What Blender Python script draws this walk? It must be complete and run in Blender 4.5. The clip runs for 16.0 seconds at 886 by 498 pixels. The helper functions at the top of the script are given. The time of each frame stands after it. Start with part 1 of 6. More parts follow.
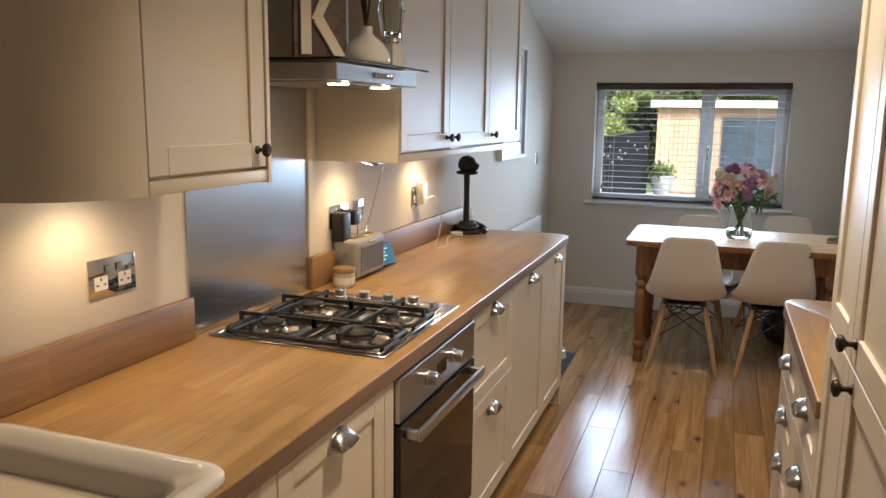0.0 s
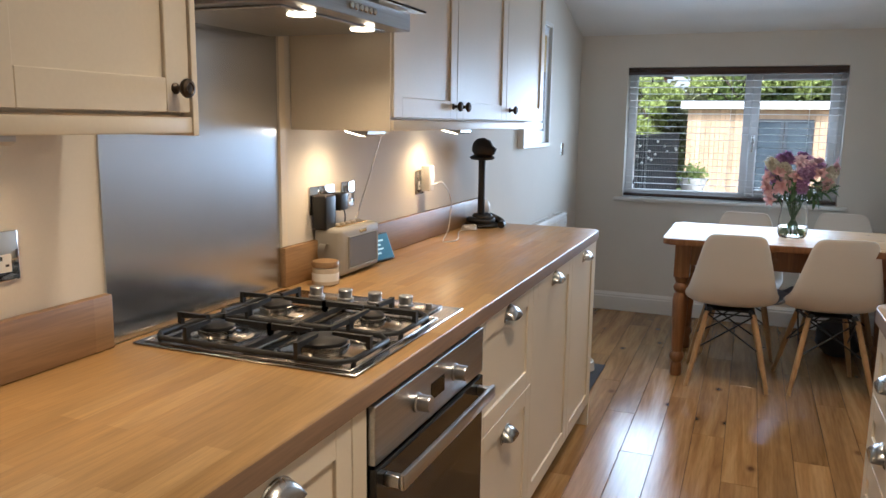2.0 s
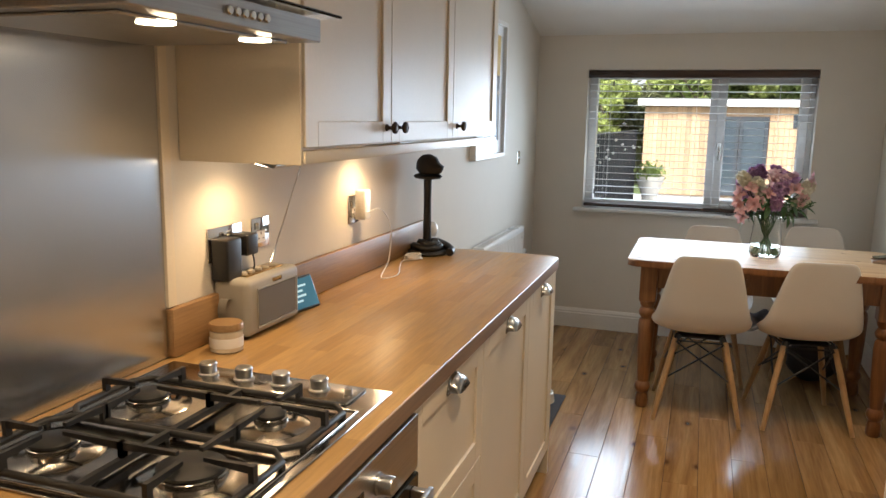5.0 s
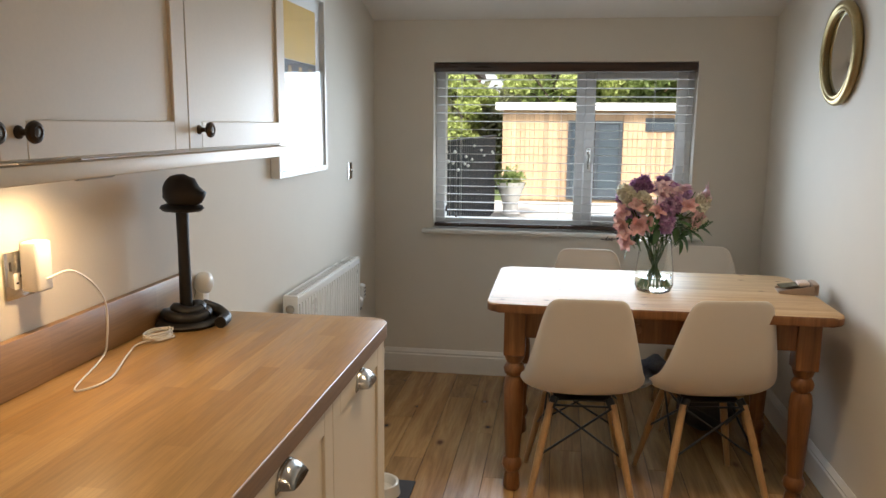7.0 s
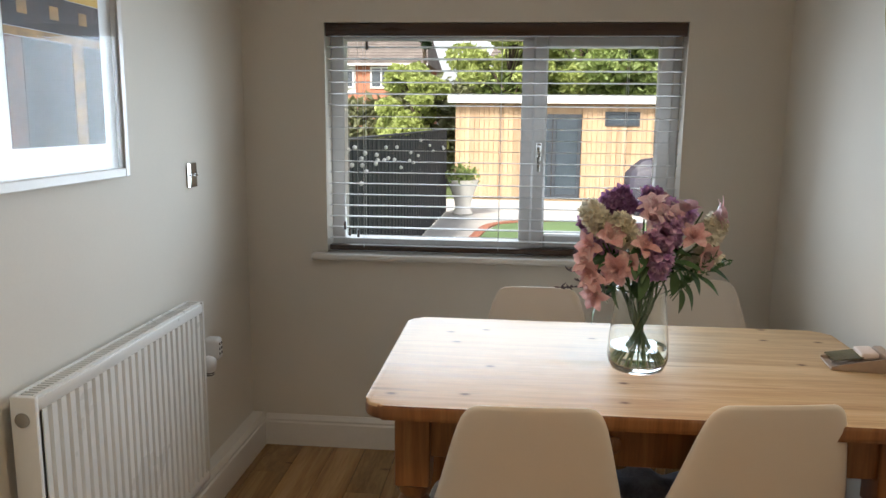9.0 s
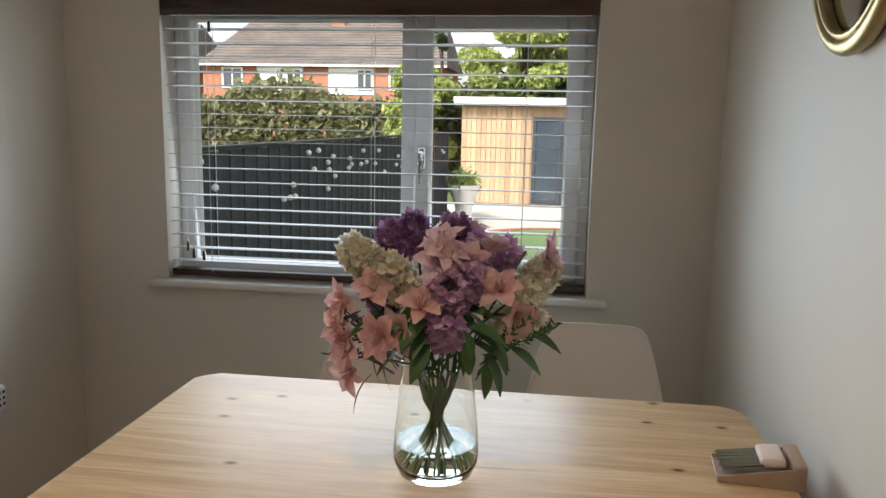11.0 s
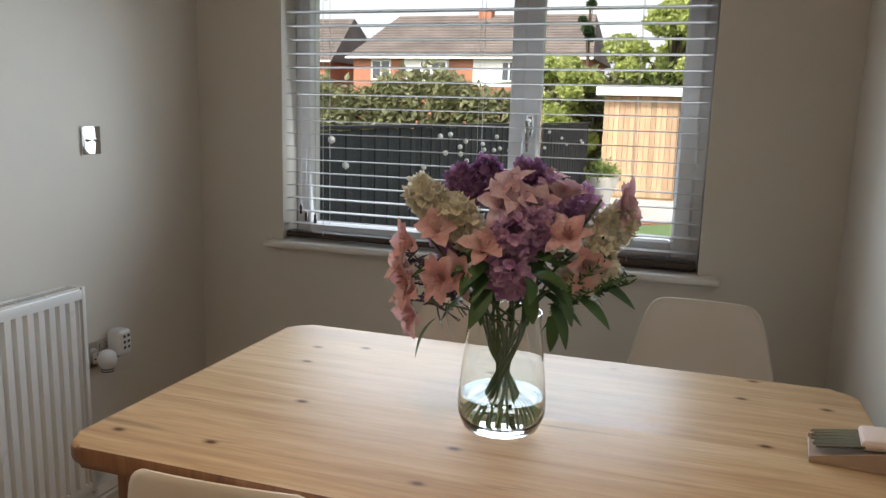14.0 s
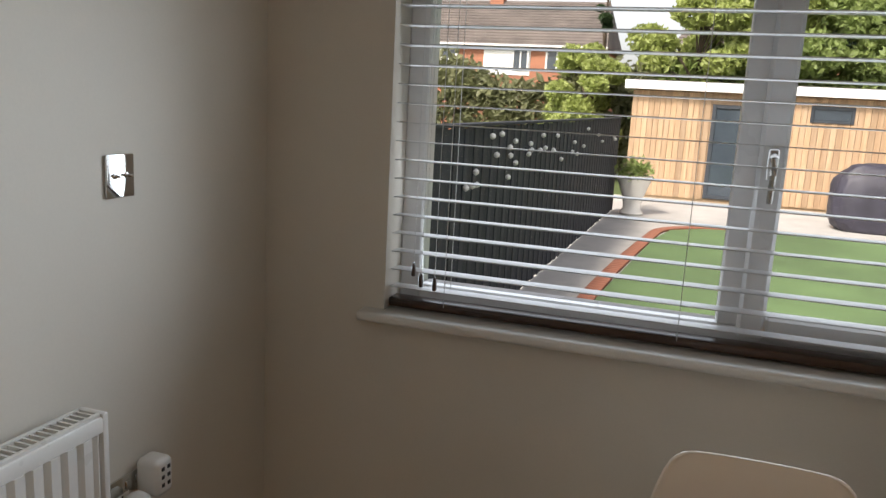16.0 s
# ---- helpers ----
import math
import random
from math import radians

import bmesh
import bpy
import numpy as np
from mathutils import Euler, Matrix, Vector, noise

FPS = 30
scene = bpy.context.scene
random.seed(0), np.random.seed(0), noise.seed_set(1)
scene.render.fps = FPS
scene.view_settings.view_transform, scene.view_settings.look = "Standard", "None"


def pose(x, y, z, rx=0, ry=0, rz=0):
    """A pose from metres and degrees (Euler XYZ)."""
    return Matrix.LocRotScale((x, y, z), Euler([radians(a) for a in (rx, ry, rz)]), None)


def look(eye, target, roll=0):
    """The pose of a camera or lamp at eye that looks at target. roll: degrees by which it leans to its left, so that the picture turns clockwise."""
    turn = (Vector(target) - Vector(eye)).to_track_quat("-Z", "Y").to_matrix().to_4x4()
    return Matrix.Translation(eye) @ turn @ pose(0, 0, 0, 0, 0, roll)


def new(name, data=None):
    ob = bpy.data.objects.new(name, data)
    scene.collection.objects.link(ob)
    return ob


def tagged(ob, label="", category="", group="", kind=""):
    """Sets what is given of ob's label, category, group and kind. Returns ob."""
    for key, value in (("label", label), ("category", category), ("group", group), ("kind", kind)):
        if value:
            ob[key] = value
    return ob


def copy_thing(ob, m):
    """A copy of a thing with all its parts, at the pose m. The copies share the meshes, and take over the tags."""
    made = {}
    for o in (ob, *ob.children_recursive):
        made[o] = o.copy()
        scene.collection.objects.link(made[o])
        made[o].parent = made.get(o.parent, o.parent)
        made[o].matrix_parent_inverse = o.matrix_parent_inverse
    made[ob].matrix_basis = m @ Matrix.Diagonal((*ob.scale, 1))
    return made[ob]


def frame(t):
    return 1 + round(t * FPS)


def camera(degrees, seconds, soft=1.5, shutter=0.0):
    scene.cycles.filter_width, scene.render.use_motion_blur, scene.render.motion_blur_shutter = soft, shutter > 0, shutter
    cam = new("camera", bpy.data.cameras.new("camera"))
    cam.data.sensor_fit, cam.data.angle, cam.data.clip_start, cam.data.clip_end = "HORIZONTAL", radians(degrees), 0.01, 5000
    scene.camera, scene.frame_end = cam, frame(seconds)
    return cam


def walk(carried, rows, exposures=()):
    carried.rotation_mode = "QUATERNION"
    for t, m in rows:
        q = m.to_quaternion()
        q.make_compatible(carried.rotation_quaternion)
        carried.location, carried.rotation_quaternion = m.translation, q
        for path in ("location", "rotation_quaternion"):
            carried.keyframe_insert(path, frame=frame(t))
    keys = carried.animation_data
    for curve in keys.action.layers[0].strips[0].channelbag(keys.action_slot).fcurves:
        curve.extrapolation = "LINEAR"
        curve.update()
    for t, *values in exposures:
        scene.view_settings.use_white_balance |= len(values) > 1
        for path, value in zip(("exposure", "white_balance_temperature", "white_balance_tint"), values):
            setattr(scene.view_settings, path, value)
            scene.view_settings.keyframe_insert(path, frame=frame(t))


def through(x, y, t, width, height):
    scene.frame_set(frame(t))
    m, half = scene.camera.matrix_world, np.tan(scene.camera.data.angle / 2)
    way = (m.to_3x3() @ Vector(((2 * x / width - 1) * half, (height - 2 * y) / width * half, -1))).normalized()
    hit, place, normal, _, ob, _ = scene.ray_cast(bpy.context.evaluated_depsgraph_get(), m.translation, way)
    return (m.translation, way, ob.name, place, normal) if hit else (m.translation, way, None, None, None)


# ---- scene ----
cam = camera(60.2, 16.0)
PATH = [
    (0, (0.33, 0.53, 1.497), (-0.34, 2.383, 1.153), 0.8),
    (0.5, (0.277, 0.776, 1.497), (-0.386, 2.631, 1.15), 0.8),
    (1, (0.231, 0.882, 1.488), (-0.441, 2.735, 1.153), 0.8),
    (1.5, (0.216, 0.995, 1.456), (-0.481, 2.84, 1.121), 0.8),
    (2, (0.224, 1.001, 1.367), (-0.507, 2.833, 1.039), 0.8),
    (2.5, (0.236, 0.991, 1.249), (-0.509, 2.817, 0.919), 0.9),
    (3, (0.239, 0.979, 1.239), (-0.516, 2.801, 0.91), 1.0),
    (3.5, (0.239, 0.964, 1.278), (-0.522, 2.784, 0.946), 1.1),
    (4, (0.236, 0.995, 1.361), (-0.524, 2.814, 1.023), 1.0),
    (4.5, (0.21, 1.18, 1.442), (-0.534, 3.004, 1.092), 1.2),
    (5, (0.135, 1.409, 1.449), (-0.494, 3.276, 1.105), 1.0),
    (5.2, (0.121, 1.481, 1.467), (-0.41, 3.378, 1.121), 1.0),
    (7.3, (0.039, 2.575, 1.412), (-0.254, 4.527, 1.088), 0.5),
    (7.5, (0.016, 2.682, 1.402), (-0.301, 4.63, 1.073), 0.6),
    (8, (-0.001, 2.958, 1.414), (-0.345, 4.901, 1.085), 0.8),
    (8.5, (0.076, 3.275, 1.389), (-0.218, 5.225, 1.058), 0.7),
    (9, (0.145, 3.606, 1.393), (-0.046, 5.569, 1.059), 0.6),
    (9.5, (0.23, 3.874, 1.399), (0.156, 5.845, 1.067), 0.5),
    (9.7, (0.288, 3.976, 1.399), (0.253, 5.948, 1.068), 0.5),
    (11.8, (0.755, 4.262, 1.357), (0.313, 6.184, 1.024), 1.5),
    (12, (0.77, 4.253, 1.322), (0.3, 6.167, 0.986), 1.5),
    (12.5, (0.791, 4.265, 1.245), (0.27, 6.166, 0.905), 1.6),
    (13, (0.799, 4.261, 1.203), (0.256, 6.156, 0.862), 1.5),
    (13.5, (0.792, 4.257, 1.24), (0.226, 6.145, 0.897), 1.6),
    (14, (0.747, 4.29, 1.306), (0.132, 6.16, 0.955), 1.6),
    (14.5, (0.633, 4.413, 1.332), (-0.074, 6.248, 0.968), 1.8),
    (15, (0.426, 4.549, 1.356), (-0.344, 6.358, 0.988), 2.1),
    (15.5, (0.257, 4.725, 1.353), (-0.512, 6.533, 0.978), 2.2),
    (16, (0.069, 4.946, 1.374), (-0.535, 6.813, 0.987), 3.1),
]
walk(cam, [(t, look(eye, target, roll)) for t, eye, target, roll in PATH],
     exposures=[(0, 1.38, 5750, 10), (1.5, 1.4, 5600, 10), (2.5, 1.4, 5300, 9), (3.5, 1.4, 5300, 9), (4.5, 1.4, 5700, 9), (5, 1.42, 6200, 10), (7.5, 1.3, 6450, 10), (9, 1.2, 6450, 10), (9.7, 1.12, 6450, 10), (12, 0.98, 6450, 11), (14.5, 0.92, 6550, 12), (16, 0.73, 6700, 13)])

# ---------------- world, sun, lamps, exposure ----------------
world = bpy.data.worlds.new("sky")
scene.world = world
world.use_nodes = True
wn = world.node_tree
sky = wn.nodes.new("ShaderNodeTexSky")
sky.sky_type = 'NISHITA'
sky.sun_disc = False
sky.sun_elevation = radians(42)
sky.sun_rotation = radians(205)
sky.dust_density = 3.0
haze = wn.nodes.new("ShaderNodeHueSaturation")   # thin cloud takes most of the blue
haze.inputs["Saturation"].default_value = 0.3
wn.links.new(sky.outputs[0], haze.inputs["Color"])
wn.links.new(haze.outputs[0], wn.nodes["Background"].inputs[0])
wn.nodes["Background"].inputs[1].default_value = 0.15


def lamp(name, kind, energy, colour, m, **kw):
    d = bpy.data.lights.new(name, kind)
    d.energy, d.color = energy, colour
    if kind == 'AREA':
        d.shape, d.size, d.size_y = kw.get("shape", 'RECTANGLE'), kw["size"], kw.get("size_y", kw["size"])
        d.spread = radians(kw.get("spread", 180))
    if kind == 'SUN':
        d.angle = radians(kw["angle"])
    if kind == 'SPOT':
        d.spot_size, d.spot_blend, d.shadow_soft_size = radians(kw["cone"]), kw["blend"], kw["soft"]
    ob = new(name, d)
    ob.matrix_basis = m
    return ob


WARM = (1.0, 0.66, 0.34)
lamp("sun", 'SUN', 3.3, (1.0, 0.94, 0.85), look((-8, -18, 20), (0, 0, 0)), angle=12.0)
# daylight entering by the dining window
lamp("window_daylight", 'AREA', 7.6, (0.70, 0.85, 1.0), look((0.07, 6.645, 1.30), (0.07, 5.0, 1.20)), size=1.36, size_y=0.82, spread=122)
lamp("window_skylight", 'AREA', 3.0, (0.78, 0.89, 1.0), look((0.07, 6.735, 1.30), (0.07, 5.0, 1.05)), size=1.36, size_y=0.82)
# lamps below the wall cabinets and in the hood
for ly, power in ((1.76, 1.25), (2.98, 1.45), (3.72, 2.2)):
    lamp("cabinet_light", 'SPOT', power, WARM, look((-0.845, ly, 1.318), (-0.88, ly, 0.9)), cone=160, blend=0.9, soft=0.02)
for ly in (2.36, 2.62):
    lamp("hood_light", 'SPOT', 1.2, WARM, look((-0.68, ly, 1.568), (-0.68, ly, 0.9)), cone=140, blend=0.7, soft=0.02)
# unseen lamps below the ceiling, added to brighten the kitchen and dining end
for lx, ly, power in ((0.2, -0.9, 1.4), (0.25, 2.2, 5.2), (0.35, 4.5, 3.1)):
    lamp("added_ceiling_fill", 'AREA', power, (1.0, 0.77, 0.50), look((lx, ly, 2.43), (lx, ly, 0)), shape='DISK', size=0.20, spread=112)


# ---------------- materials ----------------
def nodes_of(name):
    m = bpy.data.materials.new(name)
    m.use_nodes = True
    return m, m.node_tree.nodes, m.node_tree.links, m.node_tree.nodes["Principled BSDF"]


def ramp(N, L, src, stops):
    r = N.new("ShaderNodeValToRGB")
    while len(r.color_ramp.elements) < len(stops):
        r.color_ramp.elements.new(0.5)
    for e, (p, c) in zip(r.color_ramp.elements, stops):
        e.position, e.color = p, (*c, 1)
    L.new(src, r.inputs[0])
    return r.outputs[0]


def coords(N, L, scale=(1, 1, 1), rot=(0, 0, 0), random_shift=False):
    tc = N.new("ShaderNodeTexCoord")
    mp = N.new("ShaderNodeMapping")
    mp.inputs["Scale"].default_value = scale
    mp.inputs["Rotation"].default_value = [radians(a) for a in rot]
    L.new(tc.outputs["Object"], mp.inputs[0])
    if random_shift:
        info = N.new("ShaderNodeObjectInfo")
        mul = N.new("ShaderNodeVectorMath")
        mul.operation = 'SCALE'
        mul.inputs[0].default_value = (7.0, 13.0, 5.0)
        L.new(info.outputs["Random"], mul.inputs["Scale"])
        L.new(mul.outputs[0], mp.inputs["Location"])
    return mp.outputs[0]


def noise_tex(N, L, vec, scale, detail=4, rough=0.6, distort=0.0):
    n = N.new("ShaderNodeTexNoise")
    n.inputs["Scale"].default_value = scale
    n.inputs["Detail"].default_value = detail
    n.inputs["Roughness"].default_value = rough
    n.inputs["Distortion"].default_value = distort
    L.new(vec, n.inputs["Vector"])
    return n.outputs["Fac"]


def mix(N, L, fac, a, b, mode='MIX'):
    m = N.new("ShaderNodeMix")
    m.data_type, m.blend_type = 'RGBA', mode
    for s, v in ((m.inputs[0], fac), (m.inputs[6], a), (m.inputs[7], b)):
        if isinstance(v, (int, float)):
            s.default_value = v
        elif isinstance(v, tuple):
            s.default_value = (*v, 1)
        else:
            L.new(v, s)
    return m.outputs[2]


def bump(N, L, b, height, strength, dist=0.002):
    bn = N.new("ShaderNodeBump")
    bn.inputs["Strength"].default_value = strength
    bn.inputs["Distance"].default_value = dist
    L.new(height, bn.inputs["Height"])
    L.new(bn.outputs[0], b.inputs["Normal"])


def plain(name, colour, rough=0.5, metal=0.0, vary=0.06, grain=60, blotch=3, relief=0.1, coat=0.0):
    """A surface of one colour with blotches, fine grain and uneven gloss."""
    m, N, L, b = nodes_of(name)
    v = coords(N, L)
    n1, n2 = noise_tex(N, L, v, blotch), noise_tex(N, L, v, grain, 3)
    dark = tuple(c * (1 - vary * 2) for c in colour)
    light = tuple(min(1, c * (1 + vary)) for c in colour)
    c1 = ramp(N, L, n1, [(0.3, dark), (0.7, light)])
    c2 = ramp(N, L, n2, [(0.3, (1 - vary,) * 3), (0.7, (1, 1, 1))])
    L.new(mix(N, L, 1.0, c1, c2, 'MULTIPLY'), b.inputs["Base Color"])
    r = ramp(N, L, n1, [(0.3, (max(0.02, rough - 0.06),) * 3), (0.7, (min(1, rough + 0.06),) * 3)])
    L.new(r, b.inputs["Roughness"])
    b.inputs["Metallic"].default_value = metal
    b.inputs["Coat Weight"].default_value = coat
    if relief:
        bump(N, L, b, n2, relief, 0.001)
    return m


def timber(name, dark, mid, light, along, rough=0.4, figure=9.0, knots=None, coat=0.0, relief=0.15, vary=0.35, knot_scale=2.2, dashes=0.0, gloss=0.5):
    """Wood with long grain along an axis, its tone varied piece by piece, with knots if given."""
    m, N, L, b = nodes_of(name)
    s = [figure] * 3
    s[along] = figure * 0.06
    v = coords(N, L, tuple(s), random_shift=True)
    g = noise_tex(N, L, v, 1.6, 5, 0.62, 1.2)
    fine = coords(N, L, tuple(c * 7 for c in s), random_shift=True)
    f = noise_tex(N, L, fine, 1.8, 3, 0.6)
    c = ramp(N, L, g, [(0.28, dark), (0.5, mid), (0.72, light)])
    fc = ramp(N, L, f, [(0.3, (0.72,) * 3), (0.62, (1, 1, 1))])
    c = mix(N, L, 0.7, c, fc, 'MULTIPLY')
    info = N.new("ShaderNodeObjectInfo")
    tone = ramp(N, L, info.outputs["Random"], [(0, (1 - vary,) * 3), (1, (1 + vary * 0.15,) * 3)])
    c = mix(N, L, 1.0, c, tone, 'MULTIPLY')
    if dashes:
        ds = [46.0] * 3
        ds[along] = 3.2
        dn = noise_tex(N, L, coords(N, L, tuple(ds)), 1.0, 3, 0.55, 0.4)
        c = mix(N, L, ramp(N, L, dn, [(0.66, (0, 0, 0)), (0.76, (dashes,) * 3)]), c, tuple(x * 0.35 for x in dark))
    if knots:
        ks = [knot_scale * 1.7] * 3
        ks[along] = knot_scale
        vk = coords(N, L, tuple(ks), random_shift=True)
        vo = N.new("ShaderNodeTexVoronoi")
        vo.voronoi_dimensions = '2D'
        vo.inputs["Scale"].default_value = 1.0
        L.new(vk, vo.inputs["Vector"])
        kf = ramp(N, L, vo.outputs["Distance"], [(0.03, (1, 1, 1)), (0.06, (0.4,) * 3), (0.10, (0, 0, 0))])
        keep = ramp(N, L, vo.outputs["Color"], [(0.52, (0, 0, 0)), (0.56, (1, 1, 1))])
        c = mix(N, L, mix(N, L, 1.0, kf, keep, 'MULTIPLY'), c, knots)
    L.new(c, b.inputs["Base Color"])
    L.new(ramp(N, L, g, [(0.3, (rough - 0.07,) * 3), (0.7, (rough + 0.08,) * 3)]), b.inputs["Roughness"])
    b.inputs["Coat Weight"].default_value = coat
    b.inputs["Coat Roughness"].default_value = 0.15
    b.inputs["Specular IOR Level"].default_value = gloss
    bump(N, L, b, f, relief, 0.0008)
    return m


def stave_timber(name, cols, along_y=True, rough=0.33):
    """Laminated block worktop: narrow staves of differing tone with fine grain."""
    m, N, L, b = nodes_of(name)
    v = coords(N, L, (1, 1, 1), (0, 0, 90 if along_y else 0))
    br = N.new("ShaderNodeTexBrick")
    br.offset, br.squash = 0.37, 1.0
    for k, x in (("Scale", 1.0), ("Mortar Size", 0.0004), ("Brick Width", 0.42), ("Row Height", 0.047), ("Bias", 0.0)):
        br.inputs[k].default_value = x
    br.inputs["Color1"].default_value = (0, 0, 0, 1)
    br.inputs["Color2"].default_value = (1, 1, 1, 1)
    br.inputs["Mortar"].default_value = (0.4, 0.4, 0.4, 1)
    L.new(v, br.inputs["Vector"])
    g = noise_tex(N, L, coords(N, L, (22, 1.6, 22) if along_y else (1.6, 22, 22)), 1.5, 5, 0.65, 0.8)
    f = noise_tex(N, L, coords(N, L, (190, 9, 190) if along_y else (9, 190, 190)), 1.0, 3, 0.6)
    base = ramp(N, L, br.outputs["Color"], [(0.0, cols[0]), (0.45, cols[1]), (1.0, cols[2])])
    gr = ramp(N, L, g, [(0.3, (0.74,) * 3), (0.65, (1.05,) * 3)])
    fr = ramp(N, L, f, [(0.35, (0.84,) * 3), (0.6, (1, 1, 1))])
    c = mix(N, L, 1.0, mix(N, L, 0.9, base, gr, 'MULTIPLY'), fr, 'MULTIPLY')
    L.new(c, b.inputs["Base Color"])
    L.new(ramp(N, L, g, [(0.3, (rough - 0.05,) * 3), (0.7, (rough + 0.1,) * 3)]), b.inputs["Roughness"])
    bump(N, L, b, f, 0.12, 0.0006)
    return m


def brushed(name, colour, rough, along, scale=260, streak=0.2, aniso=0.0, smear=0.015):
    m, N, L, b = nodes_of(name)
    s = [scale] * 3
    s[along] = 3
    n = noise_tex(N, L, coords(N, L, tuple(s)), 1.0, 3, 0.6)
    big = noise_tex(N, L, coords(N, L), 4.0, 4, 0.6, 1.5)
    c = ramp(N, L, n, [(0.3, tuple(x * (1 - streak) for x in colour)), (0.7, colour)])
    L.new(mix(N, L, 1.0, c, ramp(N, L, big, [(0.3, (0.95,) * 3), (0.7, (1,) * 3)]), 'MULTIPLY'), b.inputs["Base Color"])
    b.inputs["Metallic"].default_value = 1.0
    L.new(ramp(N, L, big, [(0.3, (rough,) * 3), (0.7, (rough + smear,) * 3)]), b.inputs["Roughness"])
    b.inputs["Anisotropic"].default_value = aniso
    bump(N, L, b, n, 0.02, 0.0004)
    return m


def glass(name, colour=(1, 1, 1), rough=0.0, ior=1.45):
    m, N, L, b = nodes_of(name)
    b.inputs["Base Color"].default_value = (*colour, 1)
    b.inputs["Roughness"].default_value = rough
    b.inputs["Transmission Weight"].default_value = 1.0
    b.inputs["IOR"].default_value = ior
    return m


def glow(name, colour, strength):
    m, N, L, b = nodes_of(name)
    b.inputs["Base Color"].default_value = (*colour, 1)
    b.inputs["Emission Color"].default_value = (*colour, 1)
    b.inputs["Emission Strength"].default_value = strength
    return m


def leafy(name, dark, light, trans=0.42):
    m, N, L, b = nodes_of(name)
    n = noise_tex(N, L, coords(N, L), 1.3, 4)
    f = noise_tex(N, L, coords(N, L), 14, 3)
    c = ramp(N, L, n, [(0.3, dark), (0.7, light)])
    L.new(mix(N, L, 1.0, c, ramp(N, L, f, [(0.3, (0.6,) * 3), (0.7, (1.1,) * 3)]), 'MULTIPLY'), b.inputs["Base Color"])
    b.inputs["Roughness"].default_value = 0.55
    if trans:
        tr = N.new("ShaderNodeBsdfTranslucent")
        L.new(c, tr.inputs["Color"])
        ms = N.new("ShaderNodeMixShader")
        ms.inputs[0].default_value = trans
        L.new(b.outputs[0], ms.inputs[1])
        L.new(tr.outputs[0], ms.inputs[2])
        L.new(ms.outputs[0], N["Material Output"].inputs["Surface"])
    return m


M_WALL = plain("wall_paint", (0.70, 0.65, 0.57), 0.75, vary=0.025, grain=180, blotch=1.4, relief=0.12)
M_CEIL = plain("ceiling_paint", (0.78, 0.77, 0.75), 0.8, vary=0.02, grain=160, relief=0.1)
M_TRIM = plain("trim_gloss_paint", (0.76, 0.73, 0.68), 0.35, vary=0.03, grain=90, relief=0.05)
M_CREAM = plain("cream_cabinet_paint", (0.74, 0.66, 0.53), 0.42, vary=0.03, grain=140, blotch=2.0, relief=0.08)
M_TOP = stave_timber("oak_block_worktop", ((0.40, 0.235, 0.085), (0.455, 0.272, 0.10), (0.515, 0.322, 0.128)))
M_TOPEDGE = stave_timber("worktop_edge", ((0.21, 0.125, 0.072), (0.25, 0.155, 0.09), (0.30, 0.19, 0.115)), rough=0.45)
M_UPSTAND = stave_timber("oak_upstand", ((0.29, 0.165, 0.075), (0.35, 0.205, 0.092), (0.41, 0.25, 0.12)), rough=0.4)
M_PLANK = timber("oak_floor_plank", (0.26, 0.135, 0.048), (0.39, 0.216, 0.082), (0.50, 0.30, 0.125), 1, rough=0.19, figure=8, knots=(0.10, 0.045, 0.02), vary=0.32, relief=0.1, knot_scale=2.3)
M_PINE_TOP = timber("scrubbed_pine", (0.45, 0.275, 0.14), (0.60, 0.40, 0.22), (0.70, 0.51, 0.31), 0, rough=0.46, figure=11, knots=(0.10, 0.038, 0.014), vary=0.1, knot_scale=5.4, dashes=0.6, gloss=0.16)
M_PINE = timber("stained_pine", (0.16, 0.06, 0.018), (0.25, 0.10, 0.031), (0.33, 0.15, 0.052), 2, rough=0.35, figure=14, vary=0.12)
M_BEECH = timber("beech_leg", (0.40, 0.22, 0.09), (0.52, 0.31, 0.14), (0.60, 0.38, 0.19), 2, rough=0.4, figure=20, vary=0.12)
M_LID = timber("wooden_lid", (0.34, 0.19, 0.08), (0.45, 0.27, 0.12), (0.52, 0.33, 0.16), 0, figure=30)
M_CEDAR = timber("cedar_cladding", (0.38, 0.23, 0.125), (0.48, 0.32, 0.19), (0.57, 0.41, 0.27), 2, rough=0.6, figure=6, vary=0.35)
M_FENCE = timber("black_fence_board", (0.018, 0.020, 0.026), (0.028, 0.031, 0.040), (0.045, 0.05, 0.062), 2, rough=0.75, figure=8, vary=0.3)
M_SHELL = plain("white_moulded_plastic", (0.76, 0.70, 0.62), 0.42, vary=0.015, grain=200, relief=0.04)
M_STEEL = brushed("brushed_steel", (0.60, 0.60, 0.60), 0.28, 1)
M_HOODSTEEL = brushed("hood_steel", (0.42, 0.41, 0.40), 0.3, 1)
M_SPLASH = brushed("splashback_steel", (0.60, 0.63, 0.68), 0.24, 2, scale=180, streak=0.04, aniso=0.7, smear=0.025)
M_HOB = plain("polished_hob_steel", (0.50, 0.48, 0.45), 0.17, metal=1.0, vary=0.06, grain=200, blotch=8, relief=0.02)
M_CHROME = plain("polished_chrome", (0.72, 0.71, 0.69), 0.07, metal=1.0, vary=0.02, relief=0.0)
M_PEWTER = plain("pewter_handle", (0.46, 0.44, 0.41), 0.25, metal=1.0, vary=0.08, grain=120, relief=0.05)
